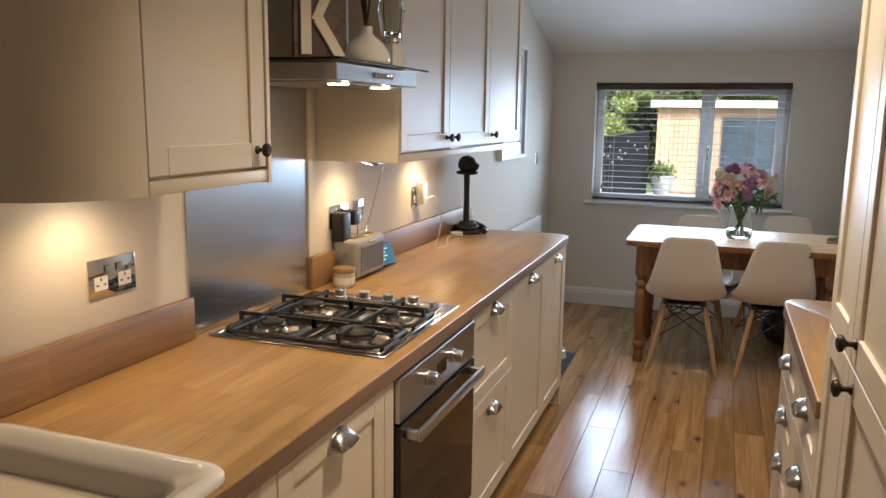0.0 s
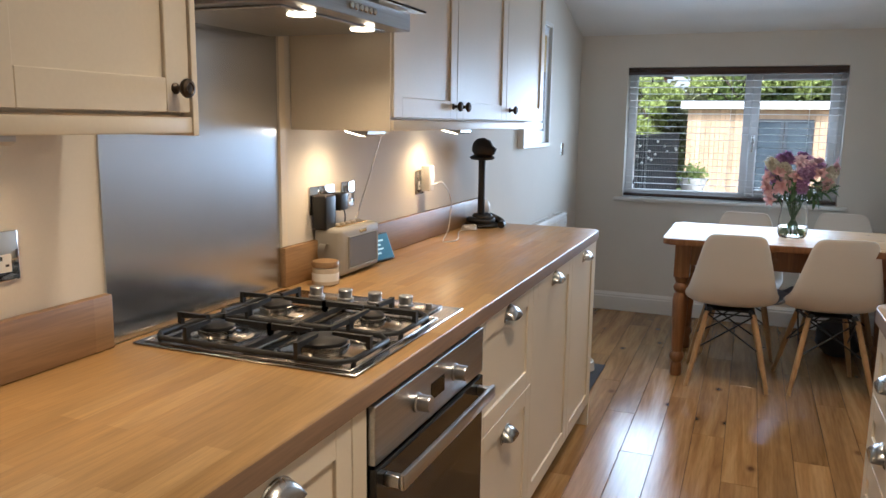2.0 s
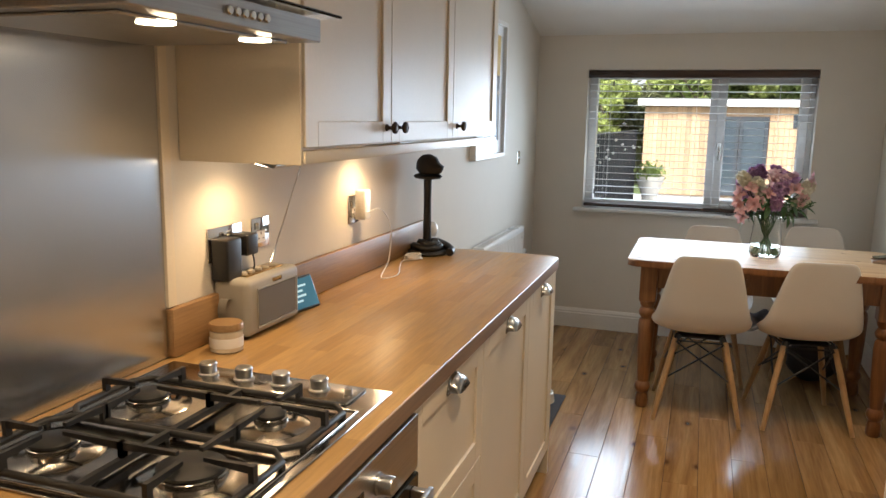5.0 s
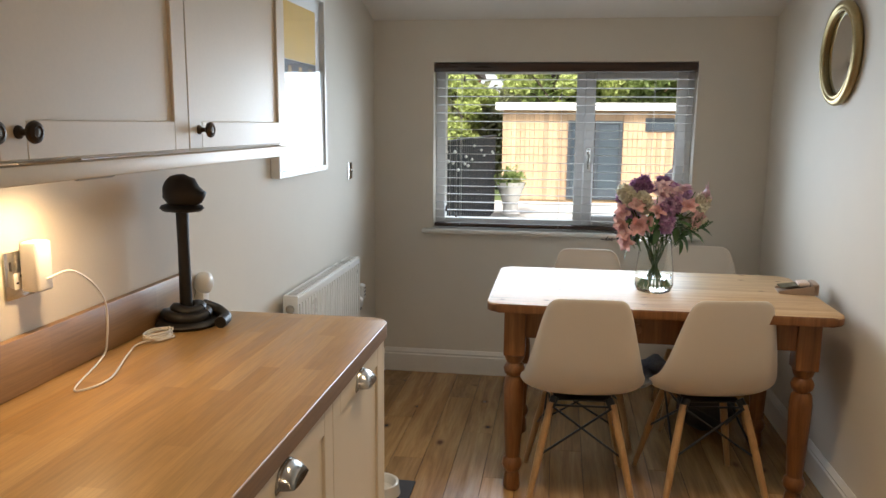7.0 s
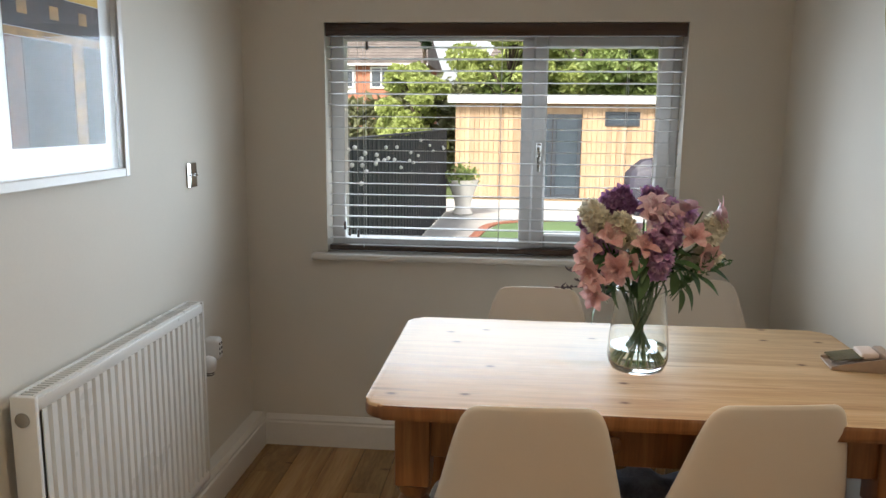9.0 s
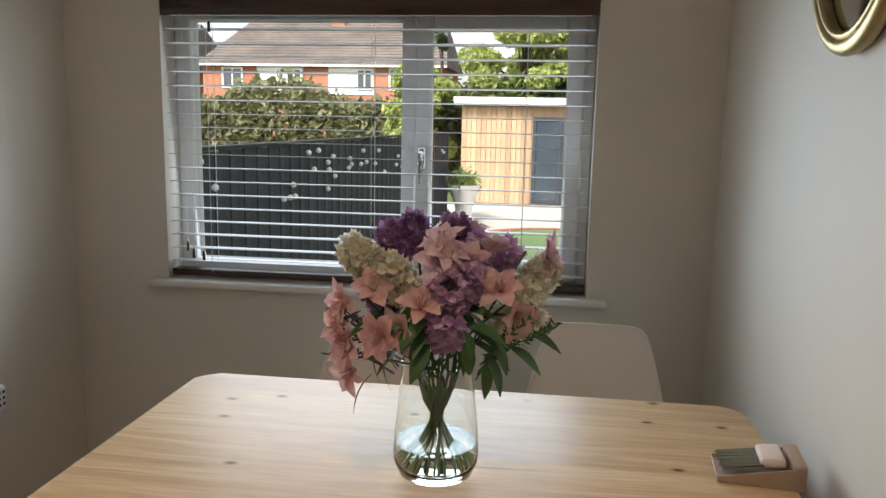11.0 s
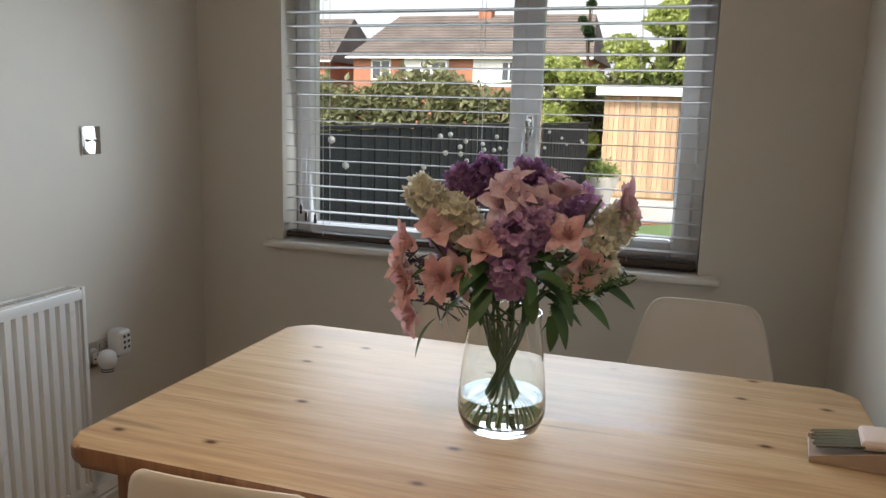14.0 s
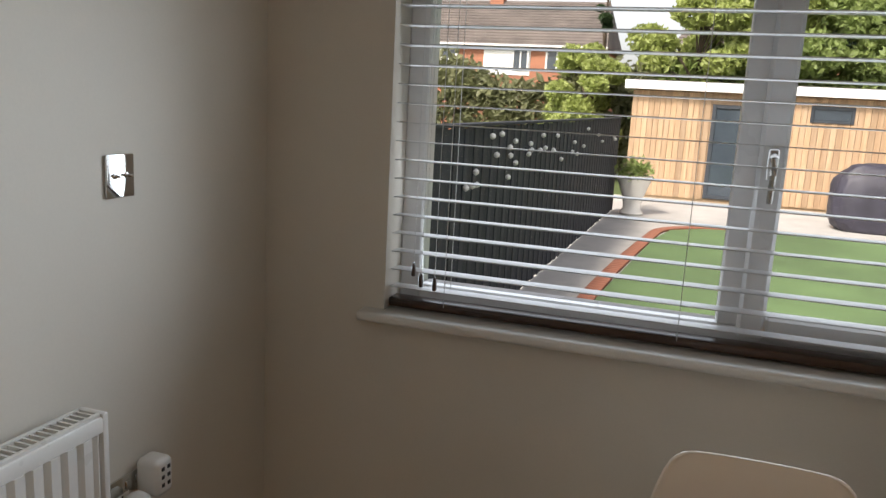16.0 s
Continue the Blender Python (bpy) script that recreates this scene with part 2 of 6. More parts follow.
M_BRONZE = plain("aged_bronze", (0.075, 0.055, 0.04), 0.4, metal=0.8, vary=0.15, relief=0.1)
M_IRON = plain("cast_iron", (0.015, 0.015, 0.016), 0.5, vary=0.2, grain=300, relief=0.25)
M_BLACK = plain("black_plastic", (0.012, 0.012, 0.013), 0.35, vary=0.1)
M_EBONY = plain("carved_dark_wood", (0.010, 0.008, 0.007), 0.48, vary=0.2, grain=80, relief=0.35)
M_OVENGLASS = plain("dark_oven_glass", (0.012, 0.011, 0.010), 0.06, vary=0.05, relief=0.0)
M_CERAMIC = plain("white_ceramic", (0.74, 0.71, 0.65), 0.12, vary=0.015, relief=0.0)
M_WHITE = plain("white_plastic", (0.78, 0.77, 0.75), 0.35, vary=0.02)
M_ENAMEL = plain("white_radiator_enamel", (0.76, 0.74, 0.70), 0.3, vary=0.02, relief=0.03)
M_UPVC = plain("white_upvc", (0.72, 0.71, 0.70), 0.3, vary=0.02, relief=0.03)
M_SLAT = plain("white_blind_slat", (0.64, 0.64, 0.64), 0.4, vary=0.02)
M_WALNUT = timber("walnut_rail", (0.035, 0.016, 0.008), (0.06, 0.027, 0.013), (0.09, 0.042, 0.02), 0, rough=0.3, figure=14)
M_RADIO = plain("dove_grey_leatherette", (0.33, 0.31, 0.27), 0.55, vary=0.05, grain=500, relief=0.35)
M_GRILLE = plain("radio_grille", (0.16, 0.14, 0.10), 0.6, vary=0.1, grain=700, relief=0.4)
M_BRASS = plain("brass", (0.55, 0.38, 0.15), 0.25, metal=1.0, vary=0.05)
M_GILT = plain("gilt_frame", (0.42, 0.32, 0.15), 0.35, metal=0.9, vary=0.12, grain=80, relief=0.3)
M_GLASS = glass("clear_glass", (0.97, 0.99, 0.98))
M_PANE = glass("window_pane", (1, 1, 1), ior=1.1)
M_WATER = glass("water", (0.90, 0.97, 0.92), ior=1.33)
M_MIRROR = plain("mirror_silver", (0.86, 0.87, 0.87), 0.02, metal=1.0, vary=0.0, relief=0.0)
M_MAT = plain("dark_grey_mat", (0.05, 0.05, 0.055), 0.9, vary=0.2, grain=300, relief=0.5)
M_DENIM = plain("blue_grey_cloth", (0.34, 0.37, 0.43), 0.9, vary=0.25, grain=120, blotch=14, relief=0.4)
M_PAPER = plain("pale_pink_card", (0.72, 0.58, 0.50), 0.7, vary=0.04)
M_BRISTLE = plain("olive_bristles", (0.16, 0.14, 0.08), 0.85, vary=0.3, grain=400, relief=0.5)
M_DUSTPAN = plain("pale_beech_pan", (0.42, 0.30, 0.22), 0.5, vary=0.08)
M_BULB = glow("lit_lamp_glass", (1.0, 0.78, 0.5), 6)
M_SCREEN = glow("lit_screen", (0.015, 0.12, 0.20), 0.16)
M_ICON = glow("screen_text", (0.45, 0.7, 0.8), 0.2)


# ---------------- building helpers ----------------
def box(bm, x0, x1, y0, y1, z0, z1, bev=0.0, seg=1, m=None):
    vs = bmesh.ops.create_cube(bm, size=1.0)["verts"]
    bmesh.ops.transform(bm, verts=vs, matrix=Matrix.LocRotScale(((x0 + x1) / 2, (y0 + y1) / 2, (z0 + z1) / 2), None, (abs(x1 - x0), abs(y1 - y0), abs(z1 - z0))))
    if m is not None:
        bmesh.ops.transform(bm, verts=vs, matrix=m)
    if bev:
        es = list({e for v in vs for e in v.link_edges})
        bmesh.ops.bevel(bm, geom=es, offset=bev, segments=seg, affect='EDGES', profile=0.5)


def lathe(bm, profile, seg=20, m=None):
    rows = []
    for r, z in profile:
        rows.append([bm.verts.new((r * math.cos(2 * math.pi * k / seg), r * math.sin(2 * math.pi * k / seg), z)) for k in range(seg)])
    for a, b in zip(rows, rows[1:]):
        for k in range(seg):
            bm.faces.new((a[k], a[(k + 1) % seg], b[(k + 1) % seg], b[k]))
    if profile[0][0] > 1e-6:
        bm.faces.new(rows[0][::-1])
    if profile[-1][0] > 1e-6:
        bm.faces.new(rows[-1])
    if m is not None:
        bmesh.ops.transform(bm, verts=[v for r in rows for v in r], matrix=m)


def tube(bm, pts, radii, seg=8):
    pts = [Vector(p) for p in pts]
    if isinstance(radii, (int, float)):
        radii = [radii] * len(pts)
    rows = []
    for i, p in enumerate(pts):
        d = (pts[min(i + 1, len(pts) - 1)] - pts[max(i - 1, 0)]).normalized()
        a = d.cross(Vector((0.31, 0.17, 0.93)))
        a = a.normalized() if a.length > 1e-3 else Vector((1, 0, 0))
        b = d.cross(a)
        rows.append([bm.verts.new(p + radii[i] * (math.cos(2 * math.pi * k / seg) * a + math.sin(2 * math.pi * k / seg) * b)) for k in range(seg)])
    for a, b in zip(rows, rows[1:]):
        for k in range(seg):
            bm.faces.new((a[k], a[(k + 1) % seg], b[(k + 1) % seg], b[k]))
    bm.faces.new(rows[0][::-1])
    bm.faces.new(rows[-1])


def smooth_path(pts, n=6):
    """Catmull-Rom through the points."""
    P = [Vector(p) for p in pts]
    P = [2 * P[0] - P[1]] + P + [2 * P[-1] - P[-2]]
    out = []
    for i in range(1, len(P) - 2):
        a, b, c, d = P[i - 1:i + 3]
        for k in range(n):
            t = k / n
            out.append(0.5 * (2 * b + (c - a) * t + (2 * a - 5 * b + 4 * c - d) * t * t + (3 * b - a - 3 * c + d) * t ** 3))
    out.append(P[-2])
    return out


def finish(name, bm, mat, parent=None, smooth=None):
    bmesh.ops.recalc_face_normals(bm, faces=bm.faces)
    me = bpy.data.meshes.new(name)
    bm.to_mesh(me)
    bm.free()
    me.materials.append(mat)
    if smooth is not None:
        me.shade_smooth()
        me.set_sharp_from_angle(angle=radians(smooth))
    ob = new(name, me)
    if parent:
        adopt(ob, parent)
    return ob


def adopt(ob, parent):
    ob.parent = parent
    if not parent.parent:
        ob.matrix_parent_inverse = parent.matrix_basis.inverted()
    return ob


def thing(name, at, label, category, group="", kind=""):
    ob = new(name)
    ob.empty_display_size = 0.05
    ob.matrix_basis = Matrix.Translation(at)
    return tagged(ob, label, category, group, kind)


def block(name, dims, mat, parent=None, bev=0.0, seg=1, smooth=None):
    bm = bmesh.new()
    box(bm, *dims, bev=bev, seg=seg)
    return finish(name, bm, mat, parent, smooth)


# ---------------- the room ----------------
XL, XR, YB, YF = -0.97, 1.15, -1.7, 6.66
SEAM, SLOPE, FLAT = 1.99, 0.26, 2.46
YS = YF - (FLAT - SEAM) / SLOPE


def structure(ob, label, category):
    return tagged(ob, label, category, kind="structure")


structure(block("wall_west", (XL - 0.12, XL, YB - 0.15, YF, -0.1, 2.7), M_WALL), "painted plaster side wall in warm off-white", "wall")
structure(block("wall_east", (XR, XR + 0.12, YB - 0.15, YF, -0.1, 2.7), M_WALL), "painted plaster side wall in warm off-white", "wall")
structure(block("wall_south", (XL, XR, YB - 0.15, YB, -0.1, 2.7), M_WALL), "plain painted plaster wall behind the kitchen", "wall")
WX0, WX1, WZ0, WZ1 = -0.632, 0.772, 0.845, 1.765
bm = bmesh.new()
box(bm, XL - 0.12, WX0, YF, YF + 0.28, -0.6, 2.7)
box(bm, WX1, XR + 0.12, YF, YF + 0.28, -0.6, 2.7)
box(bm, WX0, WX1, YF, YF + 0.28, -0.6, WZ0)
box(bm, WX0, WX1, YF, YF + 0.28, WZ1, 2.7)
structure(finish("wall_north", bm, M_WALL), "painted plaster end wall with a window opening", "wall")
bm = bmesh.new()
box(bm, XL, XR, YB, YS, FLAT, FLAT + 0.08)
vs = [bm.verts.new(p) for p in ((XL, YS, FLAT), (XR, YS, FLAT), (XR, YF, SEAM), (XL, YF, SEAM), (XL, YS, FLAT + 0.08), (XR, YS, FLAT + 0.08), (XR, YF, SEAM + 0.08), (XL, YF, SEAM + 0.08))]
for f in ((0, 1, 2, 3), (4, 7, 6, 5), (0, 4, 5, 1), (1, 5, 6, 2), (2, 6, 7, 3), (3, 7, 4, 0)):
    bm.faces.new([vs[i] for i in f])
structure(finish("ceiling", bm, M_CEIL), "white ceiling sloping down to the window wall", "ceiling")

# skirting: moulded board on the window wall, boxed-in pipes along the west wall
def skirting(name, m, length, depth=0.018, h=0.135):
    bm = bmesh.new()
    prof = [(0, 0), (depth, 0), (depth, h - 0.035), (depth - 0.005, h - 0.028), (depth - 0.003, h - 0.020), (depth - 0.011, h - 0.006), (depth - 0.014, h), (0, h)]
    a = [bm.verts.new((0, -p, z)) for p, z in prof]
    b = [bm.verts.new((length, -p, z)) for p, z in prof]
    for i in range(len(prof)):
        j = (i + 1) % len(prof)
        bm.faces.new((a[i], a[j], b[j], b[i]))
    bm.faces.new(a[::-1])
    bm.faces.new(b)
    bmesh.ops.transform(bm, verts=bm.verts, matrix=m)
    return structure(finish(name, bm, M_TRIM), "cream gloss moulded skirting board", "skirting board")


skirting("baseboard_north", pose(XL + 0.06, YF, 0), XR - XL - 0.06)
skirting("baseboard_east", pose(XR, YF - 0.02, 0, 0, 0, -90), 3.3)
skirting("baseboard_west", pose(XL, 4.42, 0, 0, 0, 90), YF - 4.42, depth=0.06, h=0.14)

# ---------------- window ----------------
win = thing("window_1", (0.07, 6.80, WZ0), "white plastic casement window with one fixed pane", "window", kind="structure")


def ring(bm, x0, x1, z0, z1, w, y0, y1, bev=0.004):
    box(bm, x0, x0 + w, y0, y1, z0, z1, bev)
    box(bm, x1 - w, x1, y0, y1, z0, z1, bev)
    box(bm, x0 + w, x1 - w, y0, y1, z0, z0 + w, bev)
    box(bm, x0 + w, x1 - w, y0, y1, z1 - w, z1, bev)


bm = bmesh.new()
ring(bm, WX0, WX1, WZ0, WZ1, 0.055, 6.76, 6.83)
box(bm, 0.150, 0.205, 6.76, 6.83, WZ0 + 0.055, WZ1 - 0.055, 0.004)
finish("frame", bm, M_UPVC, win)
bm = bmesh.new()
ring(bm, 0.195, 0.742, WZ0 + 0.03, WZ1 - 0.03, 0.058, 6.742, 6.79, 0.008)
sash = finish("sash", bm, M_UPVC, win)
for px0, px1, pz in ((WX0 + 0.055, 0.150, 0.055), (0.253, 0.684, 0.088)):
    pane = block("pane", (px0, px1, 6.794, 6.798, WZ0 + pz, WZ1 - pz), M_PANE, win)
    pane.visible_shadow = False
bm = bmesh.new()
box(bm, 0.213, 0.235, 6.728, 6.742, 1.235, 1.305, 0.004)
tube(bm, [(0.224, 6.728, 1.29), (0.224, 6.705, 1.285), (0.224, 6.700, 1.25), (0.224, 6.702, 1.19)], [0.008, 0.008, 0.008, 0.006], 8)
finish("handle", bm, M_PEWTER, win, 40)
sill = structure(block("window_sill", (-0.69, 0.835, 6.615, 6.76, 0.822, 0.848), M_TRIM, None, 0.009, 3, 40), "cream painted rounded window board", "window sill")

blind = thing("venetian_blind", (0.07, 6.69, WZ0), "open white venetian blind with dark walnut rails", "blind")
block("headrail", (WX0 + 0.004, WX1 - 0.004, 6.655, 6.672, 1.712, 1.762), M_WALNUT, blind, 0.004, 2, 40)
block("headbox", (WX0 + 0.006, WX1 - 0.006, 6.676, 6.722, 1.722, 1.762), M_SLAT, blind)
block("bottom_rail", (WX0 + 0.006, WX1 - 0.006, 6.672, 6.722, 0.856, 0.878), M_WALNUT, blind, 0.004, 2, 40)
bm = bmesh.new()
box(bm, WX0 + 0.008, WX1 - 0.008, -0.0245, 0.0245, -0.0013, 0.0013, 0.001)
slat0 = finish("slat", bm, M_SLAT, blind)
slat0.matrix_parent_inverse = blind.matrix_basis.inverted()
slat_z = [0.905 + 0.0452 * k for k in range(18)]
slat0.matrix_basis = pose(0, 6.697, slat_z[0], -2)
for z in slat_z[1:]:
    s = new("slat", slat0.data)
    adopt(s, blind)
    s.matrix_basis = pose(0, 6.697, z, -2 + random.uniform(-1.2, 1.2))
for x in (-0.48, 0.07, 0.56):
    for y in (6.671, 6.722):
        bm = bmesh.new()
        tube(bm, [(x, y, 0.87), (x, y, 1.73)], 0.0009, 5)
        finish("ladder_cord", bm, M_SLAT, blind)
for x, zb in ((-0.555, 0.945), (-0.535, 0.92), (-0.50, 0.915), (-0.46, 1.66)):
    bm = bmesh.new()
    tube(bm, [(x, 6.652, zb + 0.02), (x + 0.002, 6.652, 1.715)], 0.0009, 5)
    finish("pull_cord", bm, M_SLAT, blind)
    bm = bmesh.new()
    lathe(bm, [(0.002, 0.034), (0.005, 0.028), (0.006, 0.004), (0.005, 0)], 8, pose(x, 6.652, zb))
    finish("tassel", bm, M_WALNUT, blind, 40)

# ---------------- kitchen units ----------------
def shaker(parent, face, y0, y1, z0, z1, out=1, w=0.055, name="door"):
    """A framed door or drawer front standing on the plane x = face; out is the side it faces."""
    bm = bmesh.new()
    g = 0.0015
    a, b, c, d = y0 + g, y1 - g, z0 + g, z1 - g
    box(bm, face - out * 0.012, face + out * 0.002, a + 0.004, b - 0.004, c + 0.004, d - 0.004)
    f0, f1 = face - out * 0.012, face + out * 0.009
    if b - a < 0.14:
        box(bm, f0, f1, a, b, c, d, 0.0015)
    else:
        box(bm, f0, f1, a, a + w, c, d, 0.0015)
        box(bm, f0, f1, b - w, b, c, d, 0.0015)
        box(bm, f0, f1, a + w, b - w, c, c + w, 0.0015)
        box(bm, f0, f1, a + w, b - w, d - w, d, 0.0015)
    return finish(name, bm, M_CREAM, parent)


def cup_handle(parent, x, y, z, out=1):
    bm = bmesh.new()
    W, H, D, nu, nv = 0.044, 0.036, 0.028, 14, 6
    rows = []
    for i in range(nv + 1):
        v = math.pi / 2 * i / nv
        rows.append([bm.verts.new((out * D * math.sin(v), W * math.cos(u) * (1 - 0.12 * math.sin(v)), H * math.sin(u) * math.cos(v) ** 0.8 + H * 0.1 * math.cos(u) ** 2)) for u in [math.pi * k / nu for k in range(nu + 1)]])
    for a, b in zip(rows, rows[1:]):
        for k in range(nu):
            bm.faces.new((a[k], a[k + 1], b[k + 1], b[k]))
    bmesh.ops.remove_doubles(bm, verts=bm.verts, dist=1e-5)
    bmesh.ops.recalc_face_normals(bm, faces=bm.faces)
    bmesh.ops.solidify(bm, geom=bm.faces[:], thickness=0.0025)
    box(bm, 0, out * 0.003, -W - 0.004, W + 0.004, -0.004, 0.004, 0.001)
    tube(bm, [(out * 0.002, W * math.cos(u) * 1.05, H * math.sin(u) * 1.05) for u in [math.pi * k / 12 for k in range(13)]], 0.0035, 6)
    bmesh.ops.transform(bm, verts=bm.verts, matrix=pose(x, y, z - 0.012))
    return finish("handle", bm, M_PEWTER, parent, 50)


def knob(parent, x, y, z, out=1):
    bm = bmesh.new()
    prof = [(0.0095, 0), (0.009, 0.003), (0.005, 0.006), (0.0045, 0.014), (0.009, 0.018), (0.0145, 0.021), (0.016, 0.025), (0.0145, 0.029), (0.009, 0.0315), (0.007, 0.030), (0.0001, 0.031)]
    lathe(bm, prof, 18, pose(x, y, z, 0, 90 * out, 0))
    return finish("knob", bm, M_BRONZE, parent, 40)


FX = -0.395   # faces of the fitted base units
CT = 0.905


def base_unit(y0, y1, fronts, label):
    u = thing("base_cabinet", ((XL + FX) / 2, (y0 + y1) / 2, 0), label, "cabinet", group="base cabinets along the worktop")
    block("carcass", (XL + 0.002, FX - 0.014, y0 + 0.001, y1 - 0.001, 0.10, CT - 0.042), M_CREAM, u)
    block("plinth", (XL + 0.01, FX - 0.05, y0 + 0.001, y1 - 0.001, 0, 0.098), M_CREAM, u)
    for z0, z1, hz in fronts:
        d = shaker(u, FX, y0, y1, z0, z1)
        cup_handle(d, FX + 0.009, (y0 + y1) / 2, hz)
    return u


ZT = CT - 0.044
base_unit(-1.2, -0.55, [(0.11, ZT, 0.82)], "cream shaker base cabinet below the oak worktop")
base_unit(-0.55, 0.40, [(0.11, ZT, 0.82)], "cream shaker base cabinet below the oak worktop")
base_unit(0.40, 1.00, [(0.11, ZT, 0.82)], "cream shaker base cabinet below the sink")
base_unit(1.00, 1.645, [(0.11, ZT, 0.82)], "cream shaker base cabinet below the sink")
base_unit(1.645, 2.115, [(0.11, ZT, 0.822)], "cream shaker base cabinet with a pewter cup handle")
tagged(block("filler_panel", (XL + 0.3, FX + 0.009, 2.117, 2.170, 0.10, ZT), M_CREAM, None, 0.0015), "narrow cream filler panel between cabinet and oven", "filler panel")
base_unit(2.782, 3.312, [(0.11, 0.535, 0.465), (0.535, ZT, 0.828)], "cream shaker cabinet with two deep drawers")
base_unit(3.312, 3.885, [(0.11, ZT, 0.828)], "cream shaker base cabinet with a pewter cup handle")
base_unit(3.885, 4.345, [(0.11, ZT, 0.825)], "narrow cream shaker cabinet at the worktop's end")
tagged(block("end_panel", (XL + 0.002, FX + 0.008, 4.347, 4.367, 0, ZT), M_CREAM, None, 0.0015), "cream end panel closing the base cabinets", "end panel")

# worktop with rounded outer corner, cut round the sink
def worktop(name, x0, x1, y0, y1, radius, corner, label, hole=None):
    t = thing(name, ((x0 + x1) / 2, (y0 + y1) / 2, CT - 0.04), label, "worktop")
    bm = bmesh.new()
    if hole:
        hx0, hx1, hy0, hy1 = hole
        box(bm, x0, x1, y0, hy0, CT - 0.04, CT)
        box(bm, x0, hx0, hy0, hy1, CT - 0.04, CT)
        box(bm, hx1, x1, hy0, hy1, CT - 0.04, CT)
        y0 = hy1
    pts = []
    cs = [(x0, y0), (x1, y0), (x1, y1), (x0, y1)]
    for i, (cx, cy) in enumerate(cs):
        if i == corner:
            sx, sy = (1 if cx == x1 else -1), (1 if cy == y1 else -1)
            arc = [(cx - sx * radius + sx * radius * math.cos(a), cy - sy * radius + sy * radius * math.sin(a)) for a in [math.pi / 2 * k / 8 for k in range(9)]]
            pts += arc if sx * sy > 0 else arc[::-1]
        else:
            pts.append((cx, cy))
    lo = [bm.verts.new((*p, CT - 0.04)) for p in pts]
    hi = [bm.verts.new((*p, CT)) for p in pts]
    bm.faces.new(lo[::-1])
    top = bm.faces.new(hi)
    n = len(pts)
    for i in range(n):
        bm.faces.new((lo[i], lo[(i + 1) % n], hi[(i + 1) % n], hi[i]))
    bmesh.ops.bevel(bm, geom=list(top.edges), offset=0.005, segments=3, affect='EDGES', profile=0.5)
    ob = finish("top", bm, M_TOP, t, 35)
    # side faces get a darker, greyer stave tone than the top
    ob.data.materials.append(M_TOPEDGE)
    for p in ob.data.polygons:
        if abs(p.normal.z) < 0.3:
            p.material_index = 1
    return t


worktop("worktop", XL + 0.002, -0.376, YB + 0.05, 4.40, 0.05, 2, "oak block worktop along the wall", hole=(-0.90, -0.43, 0.65, 1.48))
ups = thing("upstand", (XL + 0.01, 2.5, CT), "oak upstand along the back of the worktop", "upstand")
for y0, y1 in ((YB + 0.05, 2.148), (2.768, 4.40)):
    block("board", (XL + 0.002, XL + 0.022, y0, y1, CT + 0.001, CT + 0.112), M_UPSTAND, ups, 0.003, 2, 40)

# sink: glazed ceramic, inset, with a raised rim
sink = thing("kitchen_sink", (-0.66, 1.07, CT), "white glazed ceramic sink set into the worktop", "sink")
bm = bmesh.new()
def rrect(x0, x1, y0, y1, r, z, n=6):
    out = []
    for cx, cy, a0 in ((x1 - r, y1 - r, 0), (x0 + r, y1 - r, 90), (x0 + r, y0 + r, 180), (x1 - r, y0 + r, 270)):
        out += [bm.verts.new((cx + r * math.cos(radians(a0 + 90 * k / n)), cy + r * math.sin(radians(a0 + 90 * k / n)), z)) for k in range(n + 1)]
    return out
loops = [rrect(-0.93, -0.389, 0.60, 1.53, 0.05, CT + 0.001), rrect(-0.93, -0.389, 0.60, 1.53, 0.05, CT + 0.010), rrect(-0.924, -0.395, 0.606, 1.524, 0.046, CT + 0.016),
         rrect(-0.905, -0.414, 0.625, 1.505, 0.04, CT + 0.018), rrect(-0.898, -0.421, 0.632, 1.498, 0.038, CT + 0.010), rrect(-0.893, -0.44, 0.655, 1.475, 0.045, CT + 0.006),
         rrect(-0.885, -0.447, 0.662, 1.468, 0.05, CT - 0.01), rrect(-0.86, -0.47, 0.70, 1.43, 0.06, CT - 0.18), rrect(-0.80, -0.53, 0.76, 1.37, 0.05, CT - 0.19)]
for a, b in zip(loops, loops[1:]):
    for k in range(len(a)):
        bm.faces.new((a[k], a[(k + 1) % len(a)], b[(k + 1) % len(a)], b[k]))
bm.faces.new(loops[-1])
finish("basin", bm, M_CERAMIC, sink, 60)

# oven
oven = thing("built_in_oven", (-0.6, 2.476, 0.14), "stainless steel built-in oven with dark glass door", "oven")
OY0, OY1, OX = 2.174, 2.780, -0.388
block("body", (XL + 0.05, OX, OY0 + 0.003, OY1 - 0.003, 0.145, 0.862), M_BLACK, oven)
block("control_panel", (OX, OX + 0.016, OY0 + 0.002, OY1 - 0.002, 0.742, 0.858), M_STEEL, oven, 0.002)
odoor = block("door", (OX, OX + 0.018, OY0 + 0.002, OY1 - 0.002, 0.262, 0.734), M_OVENGLASS, oven, 0.003)
bm = bmesh.new()
box(bm, OX + 0.05, OX + 0.062, OY0 + 0.03, OY1 - 0.03, 0.690, 0.722, 0.004, 2)
box(bm, OX + 0.018, OX + 0.05, OY0 + 0.032, OY0 + 0.05, 0.692, 0.716, 0.002)
box(bm, OX + 0.018, OX + 0.05, OY1 - 0.05, OY1 - 0.032, 0.692, 0.716, 0.002)
finish("handle", bm, M_STEEL, odoor, 40)
